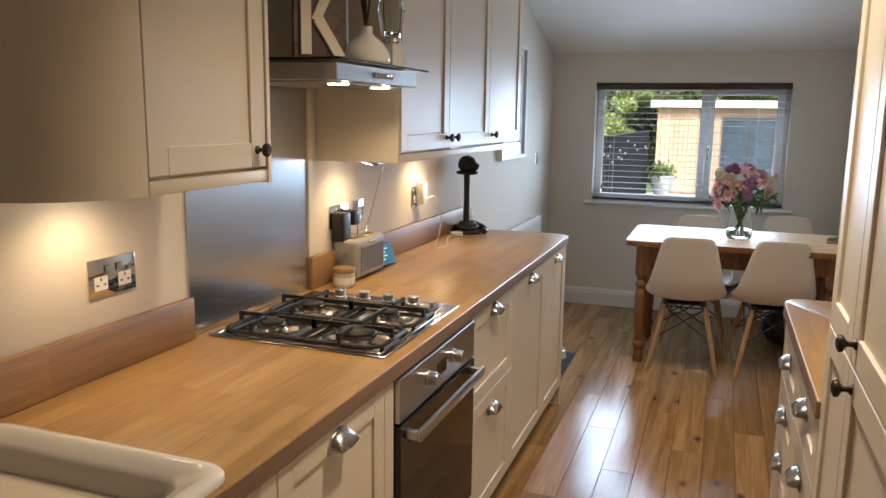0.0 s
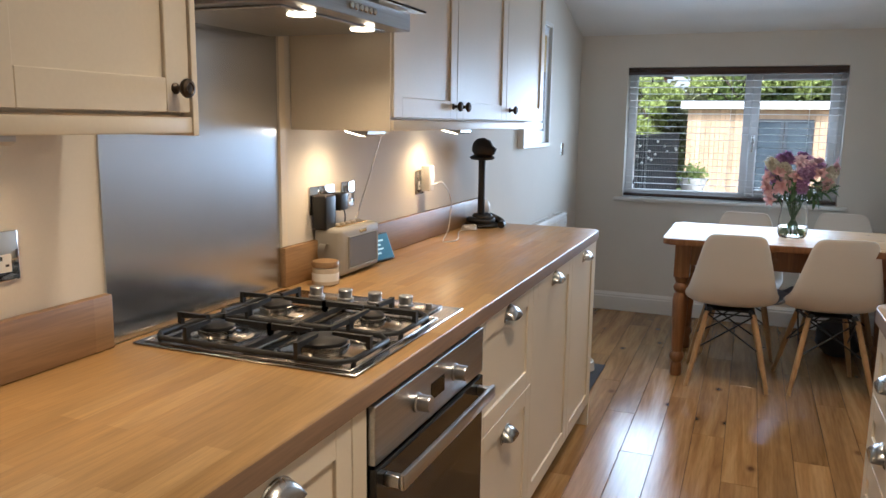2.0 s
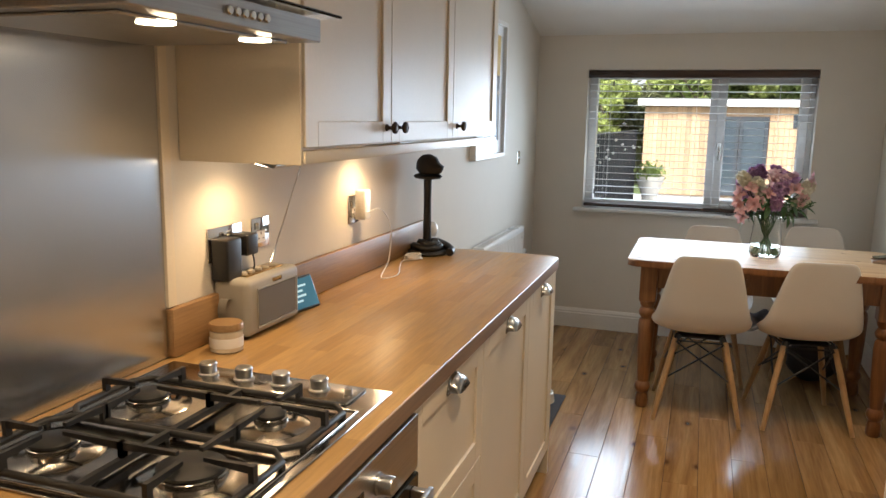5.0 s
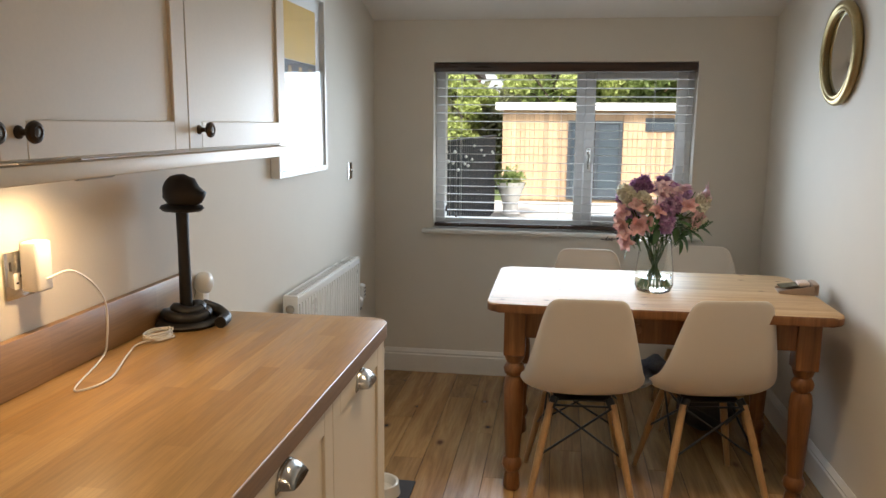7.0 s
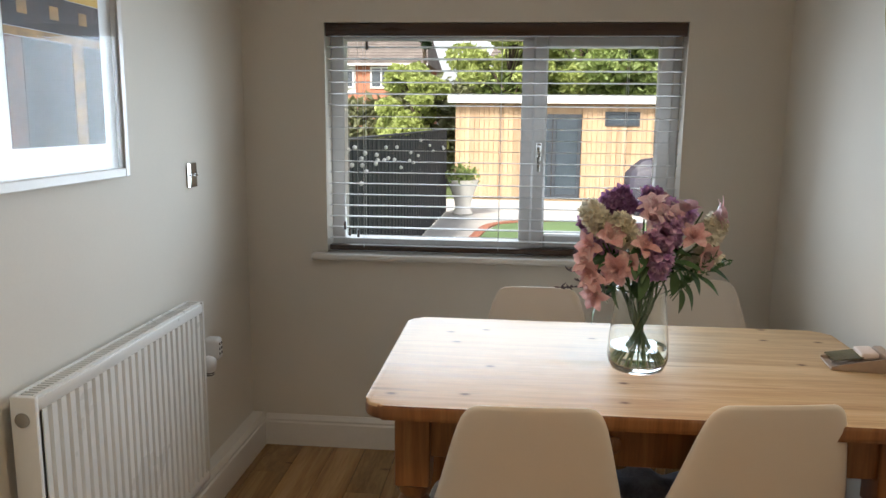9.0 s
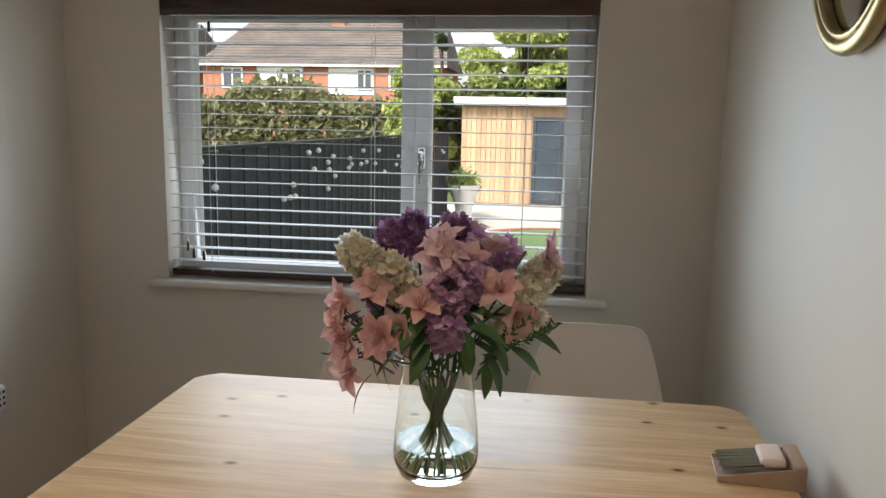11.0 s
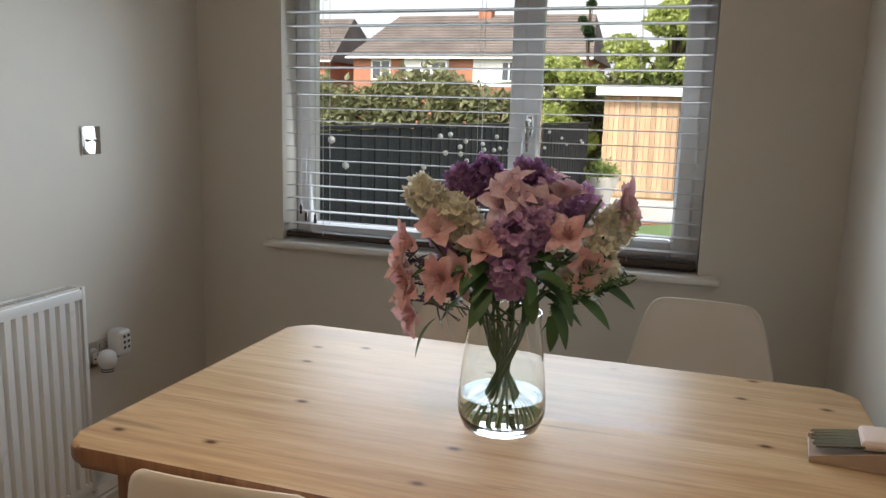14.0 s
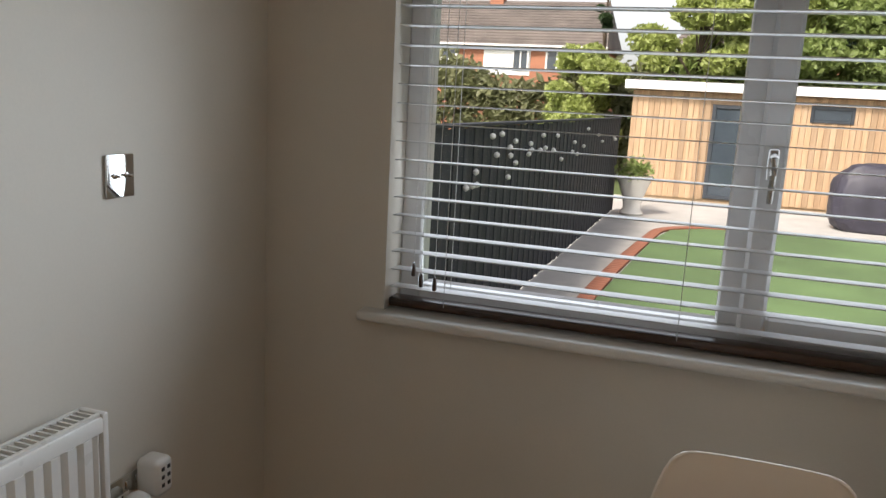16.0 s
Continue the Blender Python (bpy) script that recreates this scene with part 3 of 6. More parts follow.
block("lower_panel", (OX, OX + 0.014, OY0 + 0.002, OY1 - 0.002, 0.148, 0.256), M_STEEL, oven, 0.002)
tagged(block("plinth", (XL + 0.05, FX - 0.05, OY0 - 0.002, OY1 + 0.0, 0, 0.143), M_CREAM, oven), "cream plinth")
block("clock", (OX + 0.016, OX + 0.0175, 2.436, 2.512, 0.780, 0.818), M_OVENGLASS, oven)
for ky in (2.365, 2.575):
    bm = bmesh.new()
    lathe(bm, [(0.021, 0), (0.021, 0.004), (0.0175, 0.006), (0.0175, 0.028), (0.016, 0.031), (0.0001, 0.031)], 24, pose(OX + 0.016, ky, 0.802, 0, 90, 0))
    finish("knob", bm, M_STEEL, oven, 35)

# hob
def bar(bm, p, q, w, h, taper=1.0):
    """A flat bar from p to q, w wide and h high, its far end scaled by taper."""
    p, q = Vector(p), Vector(q)
    d = (q - p).normalized()
    side = d.cross(Vector((0, 0, 1))) if abs(d.z) < 0.95 else Vector((1, 0, 0))
    side = side.normalized() * w / 2
    up = side.cross(d).normalized() * h / 2
    a = [bm.verts.new(p + u * side + v * up) for u, v in ((-1, -1), (1, -1), (1, 1), (-1, 1))]
    b = [bm.verts.new(q + u * side + v * taper * up + (1 - taper) * up) for u, v in ((-1, -1), (1, -1), (1, 1), (-1, 1))]
    bm.faces.new(a[::-1])
    bm.faces.new(b)
    for k in range(4):
        bm.faces.new((a[k], a[(k + 1) % 4], b[(k + 1) % 4], b[k]))


HX0, HX1, HY0, HY1 = -0.934, -0.414, 2.178, 2.744
hob = thing("gas_hob", ((HX0 + HX1) / 2, (HY0 + HY1) / 2, CT), "stainless steel four-burner gas hob with iron supports", "hob")
bm = bmesh.new()
box(bm, HX0, HX1, HY0, HY1, CT + 0.0005, CT + 0.005, 0.002)
for x0, x1, y0, y1 in ((HX0 + 0.02, HX1 - 0.02, HY0 + 0.015, HY0 + 0.018), (HX0 + 0.02, HX1 - 0.02, HY1 - 0.125, HY1 - 0.122), (HX0 + 0.018, HX0 + 0.021, HY0 + 0.015, HY1 - 0.122), (HX1 - 0.021, HX1 - 0.018, HY0 + 0.015, HY1 - 0.122)):
    box(bm, x0, x1, y0, y1, CT + 0.005, CT + 0.008, 0.001)
box(bm, HX0 + 0.06, HX1 - 0.05, HY1 - 0.105, HY1 - 0.015, CT + 0.005, CT + 0.011, 0.003, 2)
finish("tray", bm, M_HOB, hob, 40)
bx0, bx1, by0, by1 = HX0 + 0.125, HX1 - 0.135, HY0 + 0.115, HY0 + 0.335
for bxx, byy, r in ((bx0, by0, 0.036), (bx1, by0, 0.050), (bx0, by1, 0.036), (bx1, by1, 0.026)):
    bm = bmesh.new()
    lathe(bm, [(r + 0.042, CT + 0.0052), (r + 0.032, CT + 0.009), (r + 0.012, CT + 0.011), (r + 0.004, CT + 0.013), (r + 0.004, CT + 0.022), (r, CT + 0.024), (0.0001, CT + 0.024)], 28, pose(bxx, byy, 0))
    finish("burner", bm, M_HOB, hob, 40)
    bm = bmesh.new()
    lathe(bm, [(r, CT + 0.0245), (r + 0.001, CT + 0.029), (r - 0.004, CT + 0.032), (0.0001, CT + 0.033)], 28, pose(bxx, byy, 0))
    finish("burner_cap", bm, M_IRON, hob, 40)
for y0, y1, yc in ((HY0 + 0.02, HY0 + 0.224, by0), (HY0 + 0.230, HY0 + 0.434, by1)):
    bm = bmesh.new()
    gx0, gx1, gz = HX0 + 0.03, HX1 - 0.03, CT + 0.016
    c = 0.03
    loop = [(gx0 + c, y0), (gx1 - c, y0), (gx1, y0 + c), (gx1, y1 - c), (gx1 - c, y1), (gx0 + c, y1), (gx0, y1 - c), (gx0, y0 + c), (gx0 + c, y0)]
    tube(bm, [(x, y, gz) for x, y in loop], 0.0062, 8)
    xm = (gx0 + gx1) / 2
    bar(bm, (xm, y0, gz), (xm, y1, gz), 0.010, 0.012)
    for bxx in (bx0, bx1):
        xo = gx0 if bxx < xm else gx1
        s = 1 if bxx < xm else -1
        for p, q in (((bxx, y0), (bxx, yc - 0.024)), ((bxx, y1), (bxx, yc + 0.024)), ((xo, yc), (bxx - s * 0.024, yc)), ((xm, yc), (bxx + s * 0.024, yc))):
            bar(bm, (*p, gz - 0.004), (*p, CT + 0.047), 0.009, 0.012)
            bar(bm, (*p, CT + 0.040), (*q, CT + 0.040), 0.008, 0.013, 0.5)
    for x, y in ((gx0, y0 + 0.03), (gx1, y0 + 0.03), (gx0, y1 - 0.03), (gx1, y1 - 0.03), (xm, y0 + 0.01), (xm, y1 - 0.01)):
        tube(bm, [(x, y, CT + 0.005), (x, y, gz)], 0.006, 6)
    finish("pan_support", bm, M_IRON, hob, 50)
for i, kx in enumerate((-0.80, -0.715, -0.63, -0.545)):
    bm = bmesh.new()
    lathe(bm, [(0.021, CT + 0.0112), (0.021, CT + 0.014), (0.0165, CT + 0.016), (0.018, CT + 0.034), (0.016, CT + 0.037), (0.0001, CT + 0.037)], 22, pose(kx, HY1 - 0.06, 0))
    finish("knob", bm, M_STEEL, hob, 35)
bm = bmesh.new()
lathe(bm, [(0.008, CT + 0.0112), (0.008, CT + 0.022), (0.0001, CT + 0.023)], 14, pose(-0.482, HY1 - 0.06, 0))
finish("ignition_button", bm, M_STEEL, hob, 35)

tagged(block("splashback", (XL + 0.001, XL + 0.006, 2.150, 2.766, CT + 0.002, 1.62), M_SPLASH), "brushed stainless steel splashback behind the hob", "splashback")
tagged(block("splashback_trim", (XL + 0.001, XL + 0.012, 2.768, 2.796, CT + 0.115, 2.1), M_CREAM, None, 0.001), "cream edge strip beside the steel splashback", "trim strip")

# wall cabinets
WF, CB, CTOP = -0.668, 1.342, 2.16


def wall_cabinet(y0, y1, doors, label):
    u = thing("wall_cabinet", ((XL + WF) / 2, (y0 + y1) / 2, CB), label, "cabinet", group="wall cabinets")
    block("carcass", (XL + 0.002, WF - 0.013, y0, y1, CB + 0.030, CTOP), M_CREAM, u, 0.001)
    block("pelmet", (WF - 0.020, WF + 0.010, y0, y1, CB, CB + 0.027), M_CREAM, u, 0.003, 2, 40)
    for d0, d1, ky in doors:
        d = shaker(u, WF, d0, d1, CB + 0.033, CTOP - 0.004)
        knob(d, WF + 0.009, ky, CB + 0.073)
    return u


wc = wall_cabinet(1.668, 2.072, [(1.668, 2.058, 2.022)], "cream shaker wall cabinet with a curved end")
block("end_stile", (XL + 0.002, WF + 0.013, 2.059, 2.073, CB - 0.004, CTOP), M_CREAM, wc, 0.001)
bm = bmesh.new()
R = 0.20
for z0, z1, g in ((CB, CTOP, 0.0),):
    pts = [(XL + 0.002, 1.667), (XL + 0.002, 1.667 - R)] + [(WF + 0.008 - R + R * math.sin(a), 1.667 - R * math.cos(a)) for a in [math.pi / 2 * k / 12 for k in range(13)]]
    lo = [bm.verts.new((*p, z0)) for p in pts]
    hi = [bm.verts.new((*p, z1)) for p in pts]
    bm.faces.new(lo[::-1]); bm.faces.new(hi)
    for i in range(len(pts)):
        j = (i + 1) % len(pts)
        bm.faces.new((lo[i], lo[j], hi[j], hi[i]))
finish("curved_end", bm, M_CREAM, wc, 40)
wc2 = wall_cabinet(2.848, 4.40, [(2.850, 3.318, 3.284), (3.318, 3.846, 3.357), (3.846, 4.396, 3.888)], "cream shaker wall cabinet with three doors")
block("end_panel", (XL + 0.002, WF + 0.004, 2.838, 2.847, CB - 0.002, CTOP), M_CREAM, wc2, 0.001)

for ly in (1.76, 2.98, 3.72):
    f = thing("under_cabinet_light", (-0.84, ly, 1.33), "small wedge-shaped lit lamp below the wall cabinet", "light", group="under-cabinet lights")
    bm = bmesh.new()
    side = [(-0.905, 1.371), (-0.905, 1.354), (-0.785, 1.324), (-0.775, 1.330), (-0.775, 1.371)]
    ends = [[bm.verts.new((x, y, z)) for x, z in side] for y in (ly - 0.055, ly + 0.055)]
    bm.faces.new(ends[0])
    bm.faces.new(ends[1][::-1])
    for k in range(5):
        bm.faces.new((ends[0][k], ends[1][k], ends[1][(k + 1) % 5], ends[0][(k + 1) % 5]))
    finish("housing", bm, M_STEEL, f, 40)
    bm = bmesh.new()
    lathe(bm, [(0.033, 0), (0.033, 0.006), (0.0001, 0.0065)], 20, pose(-0.842, ly, 1.3305, 0, 14, 0))
    finish("lens", bm, M_BULB, f, 40)

# extractor hood
hood = thing("extractor_hood", (-0.77, 2.48, 1.575), "stainless steel chimney hood with a glass canopy", "extractor hood")
bm = bmesh.new()
box(bm, XL + 0.007, -0.562, 2.222, 2.738, 1.580, 1.622, 0.002)
finish("body", bm, M_HOODSTEEL, hood)
block("filter", (XL + 0.06, -0.61, 2.26, 2.70, 1.575, 1.5805), M_HOODSTEEL, hood, 0.002)
block("canopy", (XL + 0.007, -0.535, 2.19, 2.775, 1.626, 1.632), M_GLASS, hood, 0.002)
block("chimney", (XL + 0.007, -0.72, 2.36, 2.60, 1.634, 2.459), M_HOODSTEEL, hood, 0.002)
for ly in (2.36, 2.62):
    bm = bmesh.new()
    lathe(bm, [(0.028, 0), (0.028, 0.004), (0.0001, 0.0045)], 20, pose(-0.63, ly, 1.5725))
    finish("lens", bm, M_BULB, hood, 40)
for k in range(6):
    bm = bmesh.new()
    lathe(bm, [(0.0075, 0), (0.0075, 0.004), (0.006, 0.006), (0.0001, 0.006)], 14, pose(-0.562, 2.44 + 0.021 * k, 1.601, 0, 90, 0))
    finish("button", bm, M_CHROME, hood, 35)

# tall unit and base units along the east wall
EX = 0.575
tall = thing("tall_larder_unit", (0.86, 1.4, 0), "tall cream shaker larder unit with bronze knobs", "cabinet")
block("carcass", (EX + 0.013, XR - 0.002, 0.75, 2.27, 0.10, 2.20), M_CREAM, tall)
block("plinth", (EX + 0.06, XR - 0.01, 0.76, 2.26, 0, 0.098), M_CREAM, tall)
for y0, y1, kk in ((1.33, 1.985, True), (0.75, 1.33, False), (1.985, 2.27, False)):
    for z0, z1, kz in ((0.11, 1.080, 1.045), (1.080, 2.195, 1.125)):
        d = shaker(tall, EX, y0, y1, z0, z1, -1)
        if kk:
            knob(d, EX - 0.009, y1 - 0.045, kz, -1)


def east_unit(y0, y1, fronts, label):
    u = thing("base_cabinet", (0.86, (y0 + y1) / 2, 0), label, "cabinet", group="base cabinets beside the larder")
    block("carcass", (EX + 0.013, XR - 0.002, y0 + 0.001, y1 - 0.001, 0.10, CT - 0.042), M_CREAM, u)
    block("plinth", (EX + 0.06, XR - 0.01, y0 + 0.001, y1 - 0.001, 0, 0.098), M_CREAM, u)
    for z0, z1, hz in fronts:
        d = shaker(u, EX, y0, y1, z0, z1, -1)
        cup_handle(d, EX - 0.009, (y0 + y1) / 2, hz, -1)


east_unit(2.272, 2.74, [(0.11, 0.70, 0.62), (0.70, ZT, 0.80)], "cream shaker cabinet with a drawer above a door")
east_unit(2.74, 3.22, [(0.11, 0.36, 0.28), (0.36, 0.52, 0.45), (0.52, 0.68, 0.60), (0.68, ZT, 0.77)], "cream cabinet of shaker drawers with cup handles")
worktop("worktop", 0.557, XR - 0.002, 2.272, 3.30, 0.07, 3, "short oak block worktop beside the larder unit")

# ---------------- things on the worktop ----------------
def socket(y0, y1, z0, z1, gangs, label, x=XL, holes=True):
    s = thing("wall_socket", (x, (y0 + y1) / 2, z0), label, "socket", group="chrome sockets and switches")
    block("plate", (x + 0.001, x + 0.006, y0, y1, z0, z1), M_CHROME, s, 0.0025, 2, 40)
    if holes:
        w = (y1 - y0) / gangs
        for g in range(gangs):
            yc = y0 + w * (g + 0.5)
            zc = (z0 + z1) / 2
            block("insert", (x + 0.0058, x + 0.0068, yc - 0.020, yc + 0.020, zc - 0.028, zc + 0.004), M_WHITE, s, 0.0004)
            for dy, dz, hw, hh in ((-0.011, -0.016, 0.0035, 0.002), (0.011, -0.016, 0.0035, 0.002), (0, -0.003, 0.002, 0.0035)):
                block("pin_hole", (x + 0.0066, x + 0.0073, yc + dy - hw, yc + dy + hw, zc + dz - hh, zc + dz + hh), M_BLACK, s)
            yr = yc + (w * 0.26 if g == 0 and gangs > 1 else -w * 0.26)
            block("rocker", (x + 0.0058, x + 0.010, yr - 0.007, yr + 0.007, zc + 0.010, zc + 0.028), M_CHROME, s, 0.001)
    return s


socket(1.812, 1.958, 1.082, 1.170, 2, "polished chrome double socket above the worktop")
socket(2.925, 3.066, 1.090, 1.174, 2, "polished chrome double socket holding two black chargers")
socket(3.112, 3.196, 1.096, 1.176, 1, "polished chrome single socket with a white cable")
socket(3.690, 3.772, 1.088, 1.182, 1, "chrome switched socket with a white plug")
sw = socket(6.092, 6.167, 1.155, 1.238, 1, "chrome double light switch plate", holes=False)
for dy in (-0.016, 0.016):
    bm = bmesh.new()
    lathe(bm, [(0.006, 0), (0.006, 0.002), (0.003, 0.003), (0.0028, 0.012), (0.0001, 0.014)], 10, pose(XL + 0.006, 6.13 + dy, 1.197, 0, 90, 0))
    finish("toggle", bm, M_CHROME, sw, 40)
for y0, y1, z0, z1, d in ((2.930, 2.992, 1.048, 1.150, 0.055), (3.012, 3.062, 1.098, 1.152, 0.058)):
    c = thing("plug_charger", (XL + 0.02, (y0 + y1) / 2, z0), "black plastic plug-in charger", "charger", group="chargers")
    block("body", (XL + 0.0075, XL + d, y0, y1, z0, z1), M_BLACK, c, 0.006, 3, 40)
pw = thing("plug_charger", (XL + 0.02, 3.74, 1.10), "white plastic plug with a thin white lead", "plug", group="chargers")
block("body", (XL + 0.011, XL + 0.05, 3.722, 3.768, 1.10, 1.20), M_WHITE, pw, 0.006, 3, 40)


def cable(name, pts, r, mat, label, at):
    bm = bmesh.new()
    tube(bm, smooth_path(pts, 8), r, 6)
    return tagged(finish(name, bm, mat, None, 60), label, "cable")


cable("cable", [(XL + 0.056, 3.035, 1.105), (XL + 0.06, 3.035, 1.07), (XL + 0.04, 3.04, 1.0), (XL + 0.05, 3.06, 0.93)], 0.0022, M_BLACK, "thin black charger lead behind the radio", 0)
lead = [(XL + 0.05, 3.745, 1.125), (XL + 0.075, 3.80, 1.13), (XL + 0.07, 3.90, 1.05), (XL + 0.05, 3.93, 0.94), (XL + 0.05, 3.90, CT + 0.005), (XL + 0.11, 3.72, CT + 0.004), (XL + 0.14, 3.79, CT + 0.004), (XL + 0.085, 3.95, CT + 0.004), (XL + 0.065, 4.04, CT + 0.005)]
for k in range(30):
    a = k * 0.9
    lead.append((XL + 0.080 + 0.026 * math.cos(a) + random.uniform(-0.006, 0.006), 4.095 + 0.042 * math.sin(a) + random.uniform(-0.01, 0.01), CT + 0.004 + 0.0006 * k))
cable("cable", lead, 0.0022, M_WHITE, "coiled thin white cable lying on the worktop", 0)

# radio
rad = thing("table_radio", (-0.915, 3.06, CT), "grey leatherette retro radio with carrying handle", "radio")
RM = pose(-0.868, 3.062, CT, 0, 0, 0)
bm = bmesh.new()
box(bm, -0.098, 0.0, -0.124, 0.124, 0.006, 0.148, 0.016, 4, RM)
finish("body", bm, M_RADIO, rad, 40)
bm = bmesh.new()
box(bm, -0.001, 0.003, -0.082, 0.098, 0.028, 0.118, 0.002, 1, RM)
finish("grille", bm, M_GRILLE, rad)
bm = bmesh.new()
ringpts = [(0.003, -0.085, 0.025), (0.003, 0.101, 0.025), (0.003, 0.101, 0.121), (0.003, -0.085, 0.121), (0.003, -0.085, 0.025)]
for p, q in zip(ringpts, ringpts[1:]):
    tube(bm, [RM @ Vector(p), RM @ Vector(q)], 0.0018, 6)
finish("grille_trim", bm, M_RADIO, rad)
bm = bmesh.new()
box(bm, -0.001, 0.002, -0.012, 0.030, 0.126, 0.136, 0.003, 2, RM)
finish("badge", bm, M_BRASS, rad)
bm = bmesh.new()
box(bm, -0.072, -0.026, -0.085, 0.085, 0.1475, 0.1505, 0.002, 1, RM)
finish("control_strip", bm, M_BRASS, rad)
for k in range(5):
    bm = bmesh.new()
    lathe(bm, [(0.010, 0.150), (0.010, 0.155), (0.008, 0.157), (0.0001, 0.157)], 14, RM @ pose(-0.049, -0.066 + 0.033 * k, 0))
    finish("button", bm, M_RADIO, rad, 40)
bm = bmesh.new()
hp = smooth_path([(-0.049, -0.122, 0.10), (-0.049, -0.150, 0.105), (-0.049, -0.160, 0.075), (-0.049, -0.146, 0.045), (-0.049, -0.123, 0.05)], 6)
rows = []
for p in hp:
    rows.append([bm.verts.new(RM @ Vector((p.x + dx, p.y, p.z))) for dx in (-0.011, 0.011)])
for a, b in zip(rows, rows[1:]):
    bm.faces.new((a[0], a[1], b[1], b[0]))
bmesh.ops.solidify(bm, geom=bm.faces[:], thickness=0.004)
finish("handle", bm, M_RADIO, rad, 60)
for y in (-0.09, 0.09):
    bm = bmesh.new()
    lathe(bm, [(0.008, 0), (0.008, 0.007)], 10, RM @ pose(-0.05, y, 0))
    finish("foot", bm, M_BLACK, rad)

bm = bmesh.new()
tube(bm, [(-0.930, 3.14, CT + 0.149), (-0.932, 3.235, 1.186), (-0.935, 3.33, 1.318)], [0.0028, 0.0022, 0.0016], 8)
finish("aerial", bm, M_CHROME, rad, 60)

# small lit display leaning behind the radio
disp = thing("smart_display", (-0.895, 3.26, CT), "small smart display with a lit blue screen", "display")
DM = pose(-0.885, 3.265, CT + 0.003, 0, -22, -8)
bm = bmesh.new()
box(bm, -0.012, 0.0, -0.058, 0.058, 0.0, 0.095, 0.004, 2, DM)
finish("case", bm, M_BLACK, disp, 40)
bm = bmesh.new()
box(bm, 0.0, 0.0012, -0.052, 0.052, 0.006, 0.089, 0, 1, DM)
finish("screen", bm, M_SCREEN, disp)
bm = bmesh.new()
for k, (w, z) in enumerate(((0.06, 0.066), (0.04, 0.052), (0.05, 0.038), (0.03, 0.024))):
    box(bm, 0.0012, 0.0018, -0.042, -0.042 + w, z, z + 0.006, 0, 1, DM)
tagged(finish("screen_text", bm, M_ICON, disp), kind="stuff")
bm = bmesh.new()
box(bm, -0.06, -0.012, -0.04, 0.04, 0.0, 0.03, 0.004, 2, pose(-0.885, 3.265, CT + 0.0005, 0, 0, -8))
finish("stand", bm, M_BLACK, disp, 40)

# jar with a wooden lid
jar = thing("glass_jar", (-0.880, 2.865, CT), "small glass jar with a wooden lid", "jar")
JM = pose(-0.880, 2.865, CT + 0.0005)
bm = bmesh.new()
lathe(bm, [(0.034, 0), (0.038, 0.003), (0.038, 0.048), (0.036, 0.050)], 28, JM)
finish("glass", bm, plain("cream_filled_glass", (0.62, 0.54, 0.42), 0.12, vary=0.1, blotch=20), jar, 40)
bm = bmesh.new()
lathe(bm, [(0.0385, 0.012), (0.0388, 0.013), (0.0388, 0.034), (0.0385, 0.035)], 28, JM)
finish("paper_label", bm, M_WHITE, jar, 40)
bm = bmesh.new()
lathe(bm, [(0.036, 0.0505), (0.039, 0.052), (0.039, 0.064), (0.037, 0.067), (0.0001, 0.067)], 28, JM)
finish("lid", bm, M_LID, jar, 40)

# carved stand: coiled base, post, cap and a rough rounded top
st = thing("carved_stand", (-0.862, 4.245, CT), "tall black carved wooden ornament with a coiled base", "ornament")
SM = pose(-0.885, 4.235, CT + 0.0005) @ Matrix.Diagonal((0.90, 0.90, 0.93, 1))
bm = bmesh.new()
lathe(bm, [(0.085, 0), (0.090, 0.008), (0.084, 0.018), (0.05, 0.022), (0.0001, 0.022)], 28, SM @ pose(0, 0, 0, 0, 0, 0))
for k, (r, z, o) in enumerate(((0.056, 0.030, 0.0), (0.034, 0.046, 0.006))):
    tube(bm, [SM @ Vector((o + r * math.cos(a), r * math.sin(a), z + 0.004 * math.sin(2 * a))) for a in [2 * math.pi * i / 20 for i in range(21)]], 0.016, 8)
tube(bm, smooth_path([SM @ Vector(p) for p in ((0.03, 0.04, 0.05), (0.07, 0.06, 0.03), (0.105, 0.03, 0.018), (0.112, -0.02, 0.016))], 5), 0.016, 8)
finish("base", bm, M_EBONY, st, 60)
bm = bmesh.new()
lathe(bm, [(0.019, 0.02), (0.0175, 0.12), (0.0165, 0.22), (0.018, 0.325)], 16, SM)
finish("post", bm, M_EBONY, st, 40)
bm = bmesh.new()
vs = bmesh.ops.create_icosphere(bm, subdivisions=3, radius=1.0)["verts"]
for v in vs:
    p = v.co.copy()
    k = 1 + 0.07 * noise.noise(p * 3.0) + 0.05 * noise.noise(p * 9.0)
    front = max(0, p.x) ** 2
    v.co = SM @ Vector((0.052 * p.x * k + 0.022 * front * (1 if p.z < 0.25 else 0.2), 0.046 * p.y * k, 0.372 + 0.050 * p.z * k + 0.002))
finish("top", bm, M_EBONY, st, 70)
bm = bmesh.new()
lathe(bm, [(0.02, 0.318), (0.048, 0.322), (0.056, 0.330), (0.051, 0.338), (0.04, 0.342), (0.0001, 0.342)], 22, SM @ Matrix.Diagonal((1.15, 0.85, 1, 1)))
finish("cap", bm, M_EBONY, st, 50)

